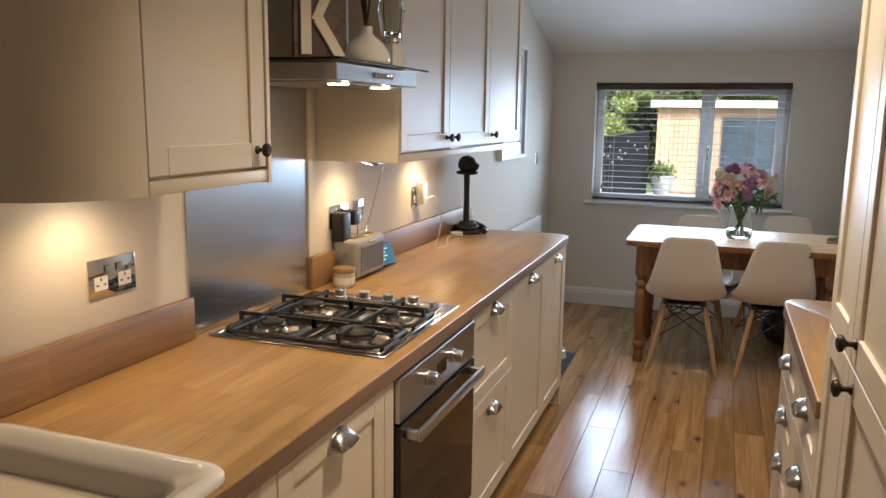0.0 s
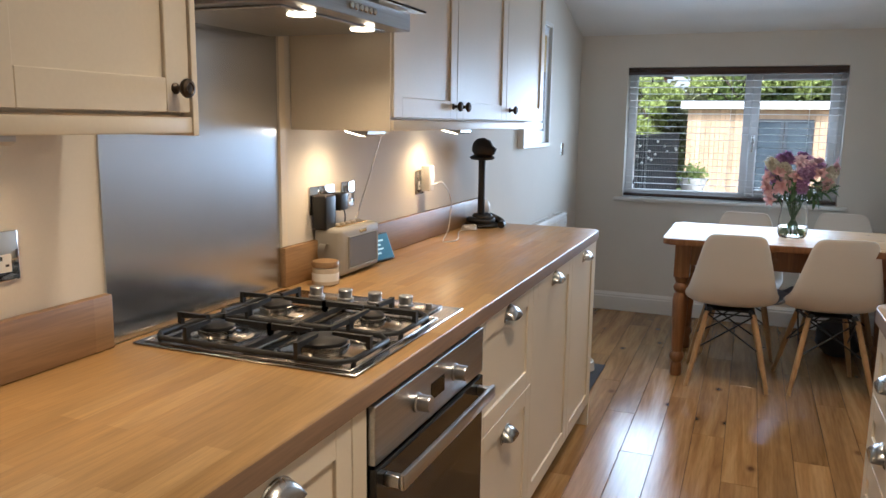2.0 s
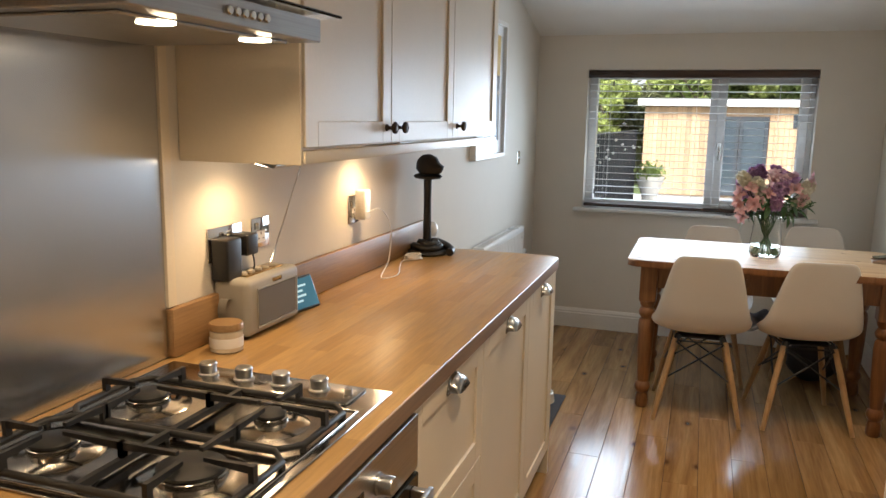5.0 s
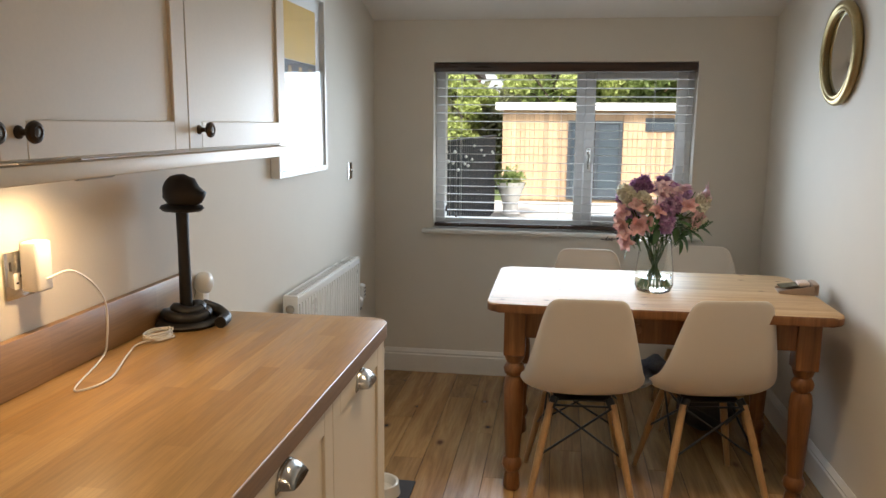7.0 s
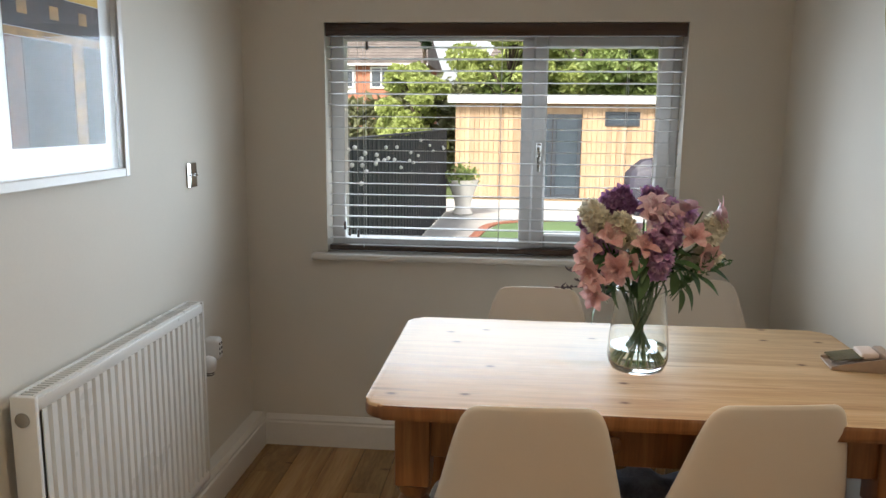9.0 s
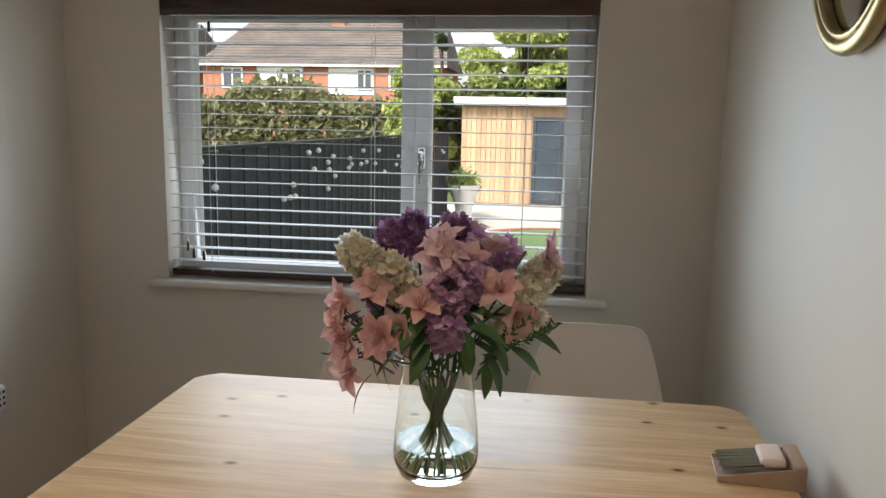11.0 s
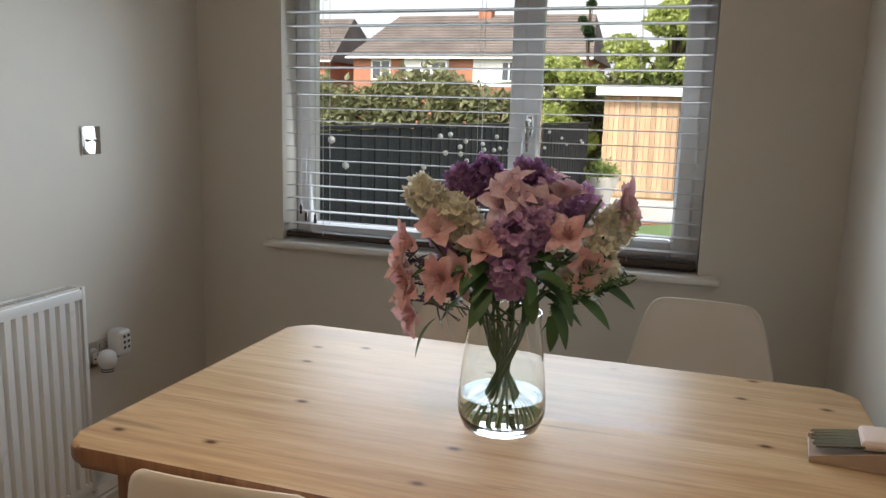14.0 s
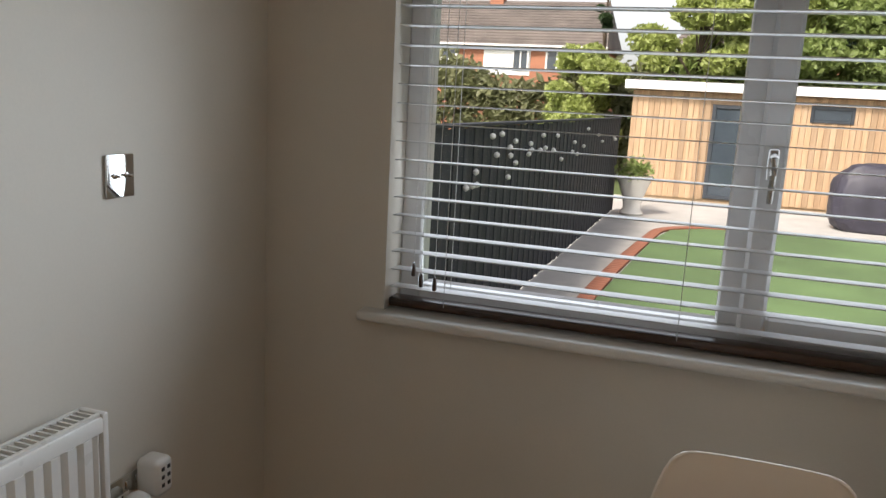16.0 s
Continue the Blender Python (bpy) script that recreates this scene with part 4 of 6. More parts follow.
# white plug-in freshener past the upstand
pf = thing("plug_in_freshener", (XL, 4.46, 0.93), "round white plug-in device on the wall", "plug")
bm = bmesh.new()
lathe(bm, [(0.022, 0.0015), (0.030, 0.010), (0.033, 0.024), (0.030, 0.038), (0.018, 0.046), (0.0001, 0.048)], 22, pose(XL, 4.465, 0.968, 0, 90, 0))
finish("body", bm, M_WHITE, pf, 50)
block("plug", (XL + 0.002, XL + 0.03, 4.445, 4.485, 0.895, 0.945), M_WHITE, pf, 0.006, 2, 40)

# things standing on the hood
K = thing("wooden_letter", (-0.655, 2.315, 1.633), "dark brown block with a cream letter K", "ornament")
KM = pose(-0.655, 2.315, 1.6335, 0, 0, -35)
bm = bmesh.new()
box(bm, -0.012, 0.0, -0.075, 0.075, 0, 0.23, 0.002, 1, KM)
finish("board", bm, M_WALNUT, K)
for nm, q in (("stem", ((-0.058, 0.012), (-0.030, 0.012), (-0.030, 0.218), (-0.058, 0.218))), ("upper_arm", ((-0.029, 0.10), (0.028, 0.218), (0.060, 0.218), (-0.006, 0.092))), ("lower_arm", ((-0.004, 0.118), (-0.022, 0.092), (0.034, 0.012), (0.066, 0.012)))):
    bm = bmesh.new()
    a = [bm.verts.new(KM @ Vector((0.001, y, z))) for y, z in q]
    b = [bm.verts.new(KM @ Vector((0.009, y, z))) for y, z in q]
    bm.faces.new(a[::-1]); bm.faces.new(b)
    for i in range(4):
        bm.faces.new((a[i], a[(i + 1) % 4], b[(i + 1) % 4], b[i]))
    finish(nm, bm, M_CREAM, K)
va = thing("bud_vase", (-0.643, 2.555, 1.633), "rounded white pottery vase with dark twigs", "vase")
bm = bmesh.new()
lathe(bm, [(0.062, 0), (0.068, 0.006), (0.070, 0.022), (0.064, 0.042), (0.046, 0.066), (0.024, 0.082), (0.018, 0.092), (0.019, 0.108), (0.016, 0.108), (0.014, 0.10), (0.0001, 0.098)], 26, pose(-0.643, 2.555, 1.6335))
finish("body", bm, M_CERAMIC, va, 50)
for k in range(5):
    a = k * 1.3
    bm = bmesh.new()
    tube(bm, [(-0.643, 2.555, 1.732), (-0.643 + 0.01 * math.cos(a), 2.555 + 0.012 * math.sin(a), 1.80), (-0.643 + 0.03 * math.cos(a), 2.555 + 0.05 * math.sin(a), 1.93)], [0.003, 0.003, 0.002], 6)
    finish("twig", bm, M_WALNUT, va)
tb = thing("glass_tumbler", (-0.61, 2.66, 1.633), "faceted glass jar in a chrome collar on a white stand", "glass jar")
TM = pose(-0.612, 2.662, 1.6335, 0, 0, 30)
bm = bmesh.new()
lathe(bm, [(0.040, 0), (0.042, 0.003), (0.034, 0.066), (0.031, 0.070), (0.0001, 0.070)], 4, TM)
finish("stand", bm, M_CERAMIC, tb)
bm = bmesh.new()
lathe(bm, [(0.026, 0.0705), (0.029, 0.073), (0.029, 0.084), (0.026, 0.087), (0.0001, 0.087)], 20, TM)
finish("collar", bm, M_CHROME, tb, 40)
bm = bmesh.new()
lathe(bm, [(0.026, 0.0875), (0.030, 0.10), (0.040, 0.165), (0.036, 0.19), (0.032, 0.19), (0.036, 0.163), (0.027, 0.102), (0.0001, 0.094)], 8, TM)
finish("body", bm, M_GLASS, tb)

# ---------------- dining end ----------------
TX0, TX1, TY0, TY1, TZ = -0.185, 1.085, 5.185, 5.955, 0.772
table = thing("dining_table", (0.45, 5.57, 0), "rustic pine dining table with turned stained legs", "table")
bm = bmesh.new()
pts = []
r = 0.045
for cx, cy, a0 in ((TX1 - r, TY1 - r, 0), (TX0 + r, TY1 - r, 90), (TX0 + r, TY0 + r, 180), (TX1 - r, TY0 + r, 270)):
    pts += [(cx + r * math.cos(radians(a0 + 15 * k)), cy + r * math.sin(radians(a0 + 15 * k))) for k in range(7)]
lo = [bm.verts.new((*p, TZ - 0.034)) for p in pts]
hi = [bm.verts.new((*p, TZ)) for p in pts]
fl = bm.faces.new(lo[::-1])
fh = bm.faces.new(hi)
for i in range(len(pts)):
    j = (i + 1) % len(pts)
    bm.faces.new((lo[i], lo[j], hi[j], hi[i]))
bmesh.ops.bevel(bm, geom=list(fh.edges) + list(fl.edges), offset=0.010, segments=3, affect='EDGES', profile=0.5)
top = finish("table_top", bm, M_PINE_TOP, table, 40)
top.data.materials.append(M_PINE)
for p in top.data.polygons:
    if p.normal.z < 0.5:
        p.material_index = 1
ax0, ax1, ay0, ay1 = TX0 + 0.065, TX1 - 0.065, TY0 + 0.055, TY1 - 0.055
for d in ((ax0 + 0.08, ax1 - 0.08, ay0 + 0.012, ay0 + 0.034), (ax0 + 0.08, ax1 - 0.08, ay1 - 0.034, ay1 - 0.012), (ax0 + 0.012, ax0 + 0.034, ay0 + 0.08, ay1 - 0.08), (ax1 - 0.034, ax1 - 0.012, ay0 + 0.08, ay1 - 0.08)):
    block("apron", (*d, TZ - 0.145, TZ - 0.036), M_PINE, table, 0.002)
bm = bmesh.new()
box(bm, -0.041, 0.041, -0.041, 0.041, 0.555, TZ - 0.036, 0.003)
lathe(bm, [(0.028, 0.0), (0.034, 0.012), (0.030, 0.06), (0.026, 0.075), (0.034, 0.085), (0.041, 0.105), (0.036, 0.125), (0.028, 0.135), (0.030, 0.15), (0.0375, 0.30), (0.041, 0.42), (0.037, 0.455), (0.028, 0.468), (0.038, 0.480), (0.042, 0.497), (0.036, 0.512), (0.029, 0.522), (0.036, 0.535), (0.041, 0.5552)], 22)
leg0 = finish("leg", bm, M_PINE, table, 40)
leg0.matrix_basis = pose(ax0 + 0.04, ay0 + 0.04, 0)
for x, y in ((ax1 - 0.04, ay0 + 0.04), (ax0 + 0.04, ay1 - 0.04), (ax1 - 0.04, ay1 - 0.04)):
    l = new("leg", leg0.data)
    adopt(l, table)
    l.matrix_basis = pose(x, y, 0)
bm = bmesh.new()
lathe(bm, [(0.010, 0), (0.012, 0.006), (0.019, 0.012), (0.020, 0.02), (0.012, 0.027), (0.0001, 0.028)], 16, pose(0.37, ay0 + 0.012, 0.685, 90, 0, 0))
finish("drawer_knob", bm, M_PINE, table, 40)


def chair(m):
    """Moulded shell chair on four splayed beech legs with a wire brace; it faces +y."""
    c = new("dining_chair")
    c.empty_display_size = 0.05
    tagged(c, "white moulded plastic shell chair on beech dowel legs", "chair", "chairs round the table")
    bm = bmesh.new()
    # side profile: y, z, half width, rim lift
    prof = [(0.225, 0.408, 0.185, 0.004), (0.215, 0.425, 0.205, 0.010), (0.16, 0.432, 0.222, 0.020), (0.08, 0.425, 0.232, 0.032), (0.0, 0.418, 0.236, 0.045), (-0.08, 0.418, 0.236, 0.065),
            (-0.140, 0.432, 0.232, 0.085), (-0.180, 0.465, 0.226, 0.080), (-0.203, 0.520, 0.216, 0.062), (-0.216, 0.59, 0.200, 0.045), (-0.229, 0.67, 0.181, 0.034), (-0.243, 0.745, 0.163, 0.026), (-0.252, 0.795, 0.148, 0.020), (-0.256, 0.818, 0.132, 0.016), (-0.256, 0.828, 0.108, 0.012)]
    nu = 16
    rows = []
    for i, (y, z, w, lift) in enumerate(prof):
        a = prof[max(i - 1, 0)]
        b = prof[min(i + 1, len(prof) - 1)]
        t = Vector((0, b[0] - a[0], b[1] - a[1])).normalized()
        n = Vector((0, t.z, -t.y))
        if n.z < 0 and i < 6:
            n = -n
        if i >= 6 and n.y < 0:
            n = -n
        row = []
        for k in range(nu + 1):
            u = -1 + 2 * k / nu
            p = Vector((w * math.sin(u * math.pi / 2) ** 1, y, z)) + n * lift * abs(u) ** 2.4
            row.append(bm.verts.new(p))
        rows.append(row)
    for a, b in zip(rows, rows[1:]):
        for k in range(nu):
            bm.faces.new((a[k], a[k + 1], b[k + 1], b[k]))
    bmesh.ops.recalc_face_normals(bm, faces=bm.faces)
    bmesh.ops.solidify(bm, geom=bm.faces[:], thickness=0.006)
    sh = finish("shell", bm, M_SHELL, None, 80)
    sh.parent = c
    sub = sh.modifiers.new("soft", 'SUBSURF')
    sub.levels = sub.render_levels = 1
    for sx in (-1, 1):
        for sy in (-1, 1):
            bm = bmesh.new()
            tube(bm, [(sx * 0.115, sy * 0.115, 0.395), (sx * 0.155, sy * 0.16, 0.21), (sx * 0.20, sy * 0.21, 0.0)], [0.0135, 0.0155, 0.0105], 12)
            finish("leg", bm, M_BEECH, None, 50).parent = c
    def brace(p, q, r=0.0046):
        bm = bmesh.new()
        tube(bm, [p, q], r, 6)
        finish("brace_wire", bm, M_BLACK, None, 50).parent = c
    hi, lo = 0.385, 0.20
    H = [(sx * 0.118, sy * 0.118, hi) for sx, sy in ((-1, -1), (1, -1), (1, 1), (-1, 1))]
    Lw = [(sx * 0.157, sy * 0.162, lo) for sx, sy in ((-1, -1), (1, -1), (1, 1), (-1, 1))]
    for i in range(4):
        j = (i + 1) % 4
        brace(H[i], Lw[j])
        brace(H[j], Lw[i])
        brace(H[i], H[j], 0.0045)
    bm = bmesh.new()
    for sx in (-1, 1):
        for sy in (-1, 1):
            tube(bm, [(sx * 0.117, sy * 0.117, 0.375), (sx * 0.10, sy * 0.10, 0.412)], 0.016, 8)
    box(bm, -0.105, 0.105, -0.105, 0.105, 0.398, 0.406, 0.003)
    finish("mount", bm, M_BLACK, None, 50).parent = c
    c.matrix_basis = m
    return c


ch = chair(pose(0.175, 5.325, 0, 0, 0, 3))
copy_thing(ch, pose(0.655, 5.395, 0, 0, 0, 9))
copy_thing(ch, pose(0.22, 5.95, 0, 0, 0, 180))
copy_thing(ch, pose(0.785, 6.165, 0, 0, 0, 178))

# folded cloth on a chair seat and a dark bag below the table
cl = bmesh.new()
vs = bmesh.ops.create_grid(cl, x_segments=18, y_segments=18, size=0.5)["verts"]
for v in vs:
    x, y = v.co.x, v.co.y
    v.co = Vector((0.50 + 0.30 * x, 5.43 + 0.30 * y, 0.475 + 0.022 * noise.noise(Vector((x * 5, y * 5, 1))) + 0.012 * math.sin(x * 16 + y * 5) - 0.05 * max(0, -x - 0.15)))
bmesh.ops.recalc_face_normals(cl, faces=cl.faces)
bmesh.ops.solidify(cl, geom=cl.faces[:], thickness=0.014)
tagged(finish("folded_cloth", cl, M_DENIM, None, 70), "rumpled blue-grey cloth on a chair seat", "cloth")
bg = bmesh.new()
vs = bmesh.ops.create_icosphere(bg, subdivisions=3, radius=1.0)["verts"]
for v in vs:
    p = v.co
    k = 1 + 0.16 * noise.noise(p * 2.5)
    v.co = Vector((0.80 + 0.13 * p.x * k, 6.06 + 0.10 * p.y * k, max(0.0, 0.105 + 0.12 * p.z * k)))
tagged(finish("dark_bag", bg, M_MAT, None, 70), "soft black fabric bag on the floor below the table", "bag")

# dustpan set lying on the table
dp = thing("table_dustpan", (1.03, 5.61, TZ), "small wooden crumb pan holding a bristle brush", "brush and pan")
PM = pose(1.030, 5.610, TZ + 0.0005, 0, 0, -6)
bm = bmesh.new()
box(bm, -0.072, 0.072, -0.052, 0.052, 0.0, 0.004, 0.001, 1, PM)
for s in (-1, 1):
    q = [(-0.072, 0.004), (0.072, 0.004), (0.072, 0.042), (-0.072, 0.010)]
    a = [bm.verts.new(PM @ Vector((x, s * 0.052, z))) for x, z in q]
    b = [bm.verts.new(PM @ Vector((x, s * 0.047, z))) for x, z in q]
    bm.faces.new(a); bm.faces.new(b[::-1])
    for i in range(4):
        bm.faces.new((a[i], a[(i + 1) % 4], b[(i + 1) % 4], b[i]))
box(bm, 0.050, 0.075, -0.052, 0.052, 0.004, 0.046, 0.006, 2, PM)
finish("pan", bm, M_DUSTPAN, dp, 40)
bm = bmesh.new()
box(bm, 0.004, 0.046, -0.038, 0.038, 0.026, 0.044, 0.006, 3, PM @ pose(0, 0, 0, 0, -6, 0))
finish("brush_head", bm, M_PAPER, dp, 40)
bm = bmesh.new()
for i in range(24):
    y = -0.036 + 0.072 * i / 23
    tube(bm, [PM @ Vector((0.006, y, 0.034)), PM @ Vector((-0.066 + random.uniform(-0.004, 0.004), y * 1.08 + random.uniform(-0.002, 0.002), 0.022))], [0.0026, 0.0018], 5)
tagged(finish("bristles", bm, M_BRISTLE, dp), kind="stuff")

# ---------------- radiator, picture, mirror, bowl ----------------
ra = thing("radiator", (XL, 5.56, 0.14), "white ribbed panel radiator on the wall", "radiator")
RY0, RY1, RZ0, RZ1 = 5.09, 5.985, 0.165, 0.79
bm = bmesh.new()
n = 24
xs = XL + 0.085
prof = []
for k in range(n):
    y = RY0 + 0.02 + (RY1 - RY0 - 0.04) * k / n
    p = (RY1 - RY0 - 0.04) / n
    prof += [(xs, y), (xs, y + p * 0.42), (xs - 0.013, y + p * 0.54), (xs - 0.013, y + p * 0.88)]
prof.append((xs, RY1 - 0.02))
lo = [bm.verts.new((x, y, RZ0 + 0.03)) for x, y in prof]
hi = [bm.verts.new((x, y, RZ1 - 0.035)) for x, y in prof]
for i in range(len(prof) - 1):
    bm.faces.new((lo[i], lo[i + 1], hi[i + 1], hi[i]))
bmesh.ops.recalc_face_normals(bm, faces=bm.faces)
bmesh.ops.solidify(bm, geom=bm.faces[:], thickness=0.003)
finish("panel", bm, M_ENAMEL, ra, 25)
block("rail", (xs - 0.014, xs + 0.001, RY0, RY1, RZ1 - 0.036, RZ1 - 0.006), M_ENAMEL, ra, 0.004, 2, 40)
block("rail", (xs - 0.014, xs + 0.001, RY0, RY1, RZ0, RZ0 + 0.032), M_ENAMEL, ra, 0.004, 2, 40)
block("side_cover", (XL + 0.028, xs + 0.002, RY0 - 0.004, RY0 + 0.010, RZ0, RZ1), M_ENAMEL, ra, 0.003, 2, 40)
block("side_cover", (XL + 0.028, xs + 0.002, RY1 - 0.010, RY1 + 0.004, RZ0, RZ1), M_ENAMEL, ra, 0.003, 2, 40)
bm = bmesh.new()
box(bm, XL + 0.028, XL + 0.034, RY0 + 0.01, RY1 - 0.01, RZ1 - 0.012, RZ1)
box(bm, xs - 0.012, xs - 0.004, RY0 + 0.01, RY1 - 0.01, RZ1 - 0.008, RZ1)
for k in range(60):
    y = RY0 + 0.015 + (RY1 - RY0 - 0.03) * k / 59
    box(bm, XL + 0.034, xs - 0.012, y - 0.0022, y + 0.0022, RZ1 - 0.010, RZ1 - 0.003)
tagged(finish("top_grille", bm, M_ENAMEL, ra), kind="stuff")
block("back_panel", (XL + 0.024, XL + 0.032, RY0 + 0.012, RY1 - 0.012, RZ0 + 0.02, RZ1 - 0.02), M_ENAMEL, ra)
bm = bmesh.new()
lathe(bm, [(0.017, 0), (0.017, 0.003), (0.012, 0.004), (0.0001, 0.004)], 18, pose(XL + 0.056, RY0 - 0.004, RZ1 - 0.052, 90, 0, 0))
finish("end_plug", bm, M_PEWTER, ra, 40)
bm = bmesh.new()
tube(bm, [(XL + 0.05, RY1 + 0.004, RZ0 + 0.04), (XL + 0.05, RY1 + 0.035, RZ0 + 0.04), (XL + 0.05, RY1 + 0.035, 0.135)], 0.008, 8)
lathe(bm, [(0.014, 0), (0.018, 0.01), (0.018, 0.035), (0.013, 0.045), (0.0001, 0.046)], 16, pose(XL + 0.05, RY1 + 0.035, RZ0 + 0.04))
finish("valve", bm, M_WHITE, ra, 40)
so = socket(6.075, 6.205, 0.505, 0.585, 2, "chrome low socket holding white plugs")
p1 = thing("plug_in_device", (XL + 0.03, 6.16, 0.53), "white plug-in device with dark vents", "plug")
block("body", (XL + 0.0075, XL + 0.065, 6.142, 6.196, 0.530, 0.612), M_WHITE, p1, 0.014, 4, 50)
for k in range(3):
    for j in range(2):
        block("vent", (XL + 0.0645, XL + 0.0662, 6.156 + 0.018 * j, 6.164 + 0.018 * j, 0.552 + 0.018 * k, 0.560 + 0.018 * k), M_BLACK, p1)
p2 = thing("plug_in_freshener", (XL + 0.03, 6.105, 0.5), "white plug-in freshener with striped bottle", "plug")
bm = bmesh.new()
lathe(bm, [(0.0001, 0), (0.018, 0.001), (0.018, 0.016), (0.024, 0.022), (0.029, 0.040), (0.026, 0.058), (0.014, 0.068), (0.0001, 0.070)], 20, pose(XL + 0.045, 6.105, 0.492))
finish("body", bm, M_WHITE, p2, 50)
for z in (0.4945, 0.5015):
    bm = bmesh.new()
    lathe(bm, [(0.0183, z), (0.0186, z + 0.0003), (0.0186, z + 0.0035), (0.0183, z + 0.0038)], 20, pose(XL + 0.045, 6.105, 0))
    finish("stripe", bm, M_WALNUT, p2, 40)

pic = thing("framed_picture", (XL, 5.36, 1.22), "white box-framed print behind glass on the wall", "picture")
PY0, PY1, PZ0, PZ1, PX = 5.072, 5.655, 1.228, 1.955, XL + 0.032
bm = bmesh.new()
w = 0.024
box(bm, XL + 0.001, PX + 0.003, PY0, PY0 + w, PZ0, PZ1, 0.002)
box(bm, XL + 0.001, PX + 0.003, PY1 - w, PY1, PZ0, PZ1, 0.002)
box(bm, XL + 0.001, PX + 0.003, PY0 + w, PY1 - w, PZ0, PZ0 + w, 0.002)
box(bm, XL + 0.001, PX + 0.003, PY0 + w, PY1 - w, PZ1 - w, PZ1, 0.002)
finish("frame", bm, M_TRIM, pic)
block("mount", (XL + 0.004, XL + 0.014, PY0 + w, PY1 - w, PZ0 + w, PZ1 - w), M_WHITE, pic)
ART = {"ochre": plain("print_ochre", (0.62, 0.36, 0.03), 0.6, vary=0.08, blotch=6), "umber": plain("print_umber", (0.055, 0.03, 0.018), 0.6, vary=0.3, blotch=14),
       "amber": plain("print_amber", (0.42, 0.22, 0.06), 0.6, vary=0.25, blotch=12), "rust": plain("print_rust", (0.20, 0.08, 0.03), 0.6, vary=0.2, blotch=12)}
iy0, iy1 = PY0 + 0.115, PY1 - 0.085
for nm, col, y0, y1, z0, z1 in (("print_sky", "ochre", iy0, iy1, 1.668, PZ1 - 0.075), ("print_beam", "umber", iy0, iy1, 1.585, 1.667), ("print_lintel", "amber", iy0, iy1, 1.565, 1.584), ("print_post", "rust", iy0, iy0 + 0.06, 1.32, 1.564),
                                ("print_panel", "umber", iy0 + 0.061, iy1 - 0.13, 1.32, 1.564), ("print_column", "amber", iy1 - 0.129, iy1 - 0.08, 1.32, 1.564), ("print_shade", "umber", iy1 - 0.079, iy1, 1.32, 1.564)):
    block(nm, (XL + 0.0142, XL + 0.0150, y0, y1, z0, z1), ART[col], pic)
for k in range(3):
    block("print_stud", (XL + 0.0151, XL + 0.0156, iy0 + 0.05 + 0.12 * k, iy0 + 0.085 + 0.12 * k, 1.615, 1.645), ART["amber"], pic)
pane = block("glazing", (PX - 0.004, PX - 0.002, PY0 + w, PY1 - w, PZ0 + w, PZ1 - w), M_PANE, pic)
pane.visible_shadow = False
pane.data.materials[0] = glass("picture_glass", ior=1.13)

mi = thing("round_mirror", (XR, 5.55, 1.70), "round wall mirror in a gilt frame", "mirror")
bm = bmesh.new()
MR = 0.185
tube(bm, [(XR - 0.018, 5.66 + MR * math.cos(a), 1.715 + MR * math.sin(a)) for a in [2 * math.pi * k / 40 for k in range(41)]], 0.017, 10)
tube(bm, [(XR - 0.026, 5.66 + (MR - 0.018) * math.cos(a), 1.715 + (MR - 0.018) * math.sin(a)) for a in [2 * math.pi * k / 40 for k in range(41)]], 0.007, 8)
finish("frame", bm, M_GILT, mi, 60)
bm = bmesh.new()
lathe(bm, [(MR - 0.008, 0), (MR - 0.008, 0.008)], 40, pose(XR - 0.005, 5.66, 1.715, 0, -90, 0))
finish("mirror_glass", bm, M_MIRROR, mi)

mt = bmesh.new()
box(mt, -0.80, -0.462, 4.60, 5.25, 0.004, 0.012, 0.003)
tagged(finish("feeding_mat", mt, M_MAT), "dark grey rubber feeding mat on the floor", "mat")
bw = thing("pet_bowl", (-0.58, 5.1, 0.012), "small white pet bowl on the dark mat", "bowl")
bm = bmesh.new()
lathe(bm, [(0.07, 0), (0.085, 0.004), (0.078, 0.05), (0.072, 0.053), (0.066, 0.05), (0.06, 0.015), (0.0001, 0.012)], 26, pose(-0.585, 5.12, 0.0125))
finish("body", bm, M_CERAMIC, bw, 50)

# ---------------- vase of flowers ----------------
VX, VY = 0.458, 5.515
bq = thing("flower_vase", (VX, VY, TZ), "clear glass vase of pink lilies, stocks and greenery", "vase of flowers")
VM = pose(VX, VY, TZ + 0.0005)
bm = bmesh.new()
lathe(bm, [(0.050, 0), (0.066, 0.006), (0.075, 0.028), (0.076, 0.045), (0.0735, 0.085), (0.0675, 0.140), (0.0620, 0.190), (0.0625, 0.207), (0.0605, 0.207), (0.0598, 0.19), (0.0653, 0.14), (0.0713, 0.085), (0.0735, 0.045), (0.072, 0.028), (0.062, 0.012), (0.0001, 0.012)], 36, VM)
vg = finish("glass_body", bm, M_GLASS, bq, 60)
vg.visible_shadow = False
bm = bmesh.new()
lathe(bm, [(0.0001, 0.0125), (0.060, 0.0128), (0.0715, 0.029), (0.0728, 0.045), (0.0715, 0.062), (0.0001, 0.062)], 30, VM)
wt = finish("water", bm, M_WATER, bq, 60)
wt.visible_shadow = False

G_STEM = leafy("stem_green", (0.05, 0.10, 0.025), (0.10, 0.17, 0.05), 0.0)
G_LEAF = leafy("leaf_green", (0.025, 0.07, 0.018), (0.06, 0.14, 0.035), 0.0)

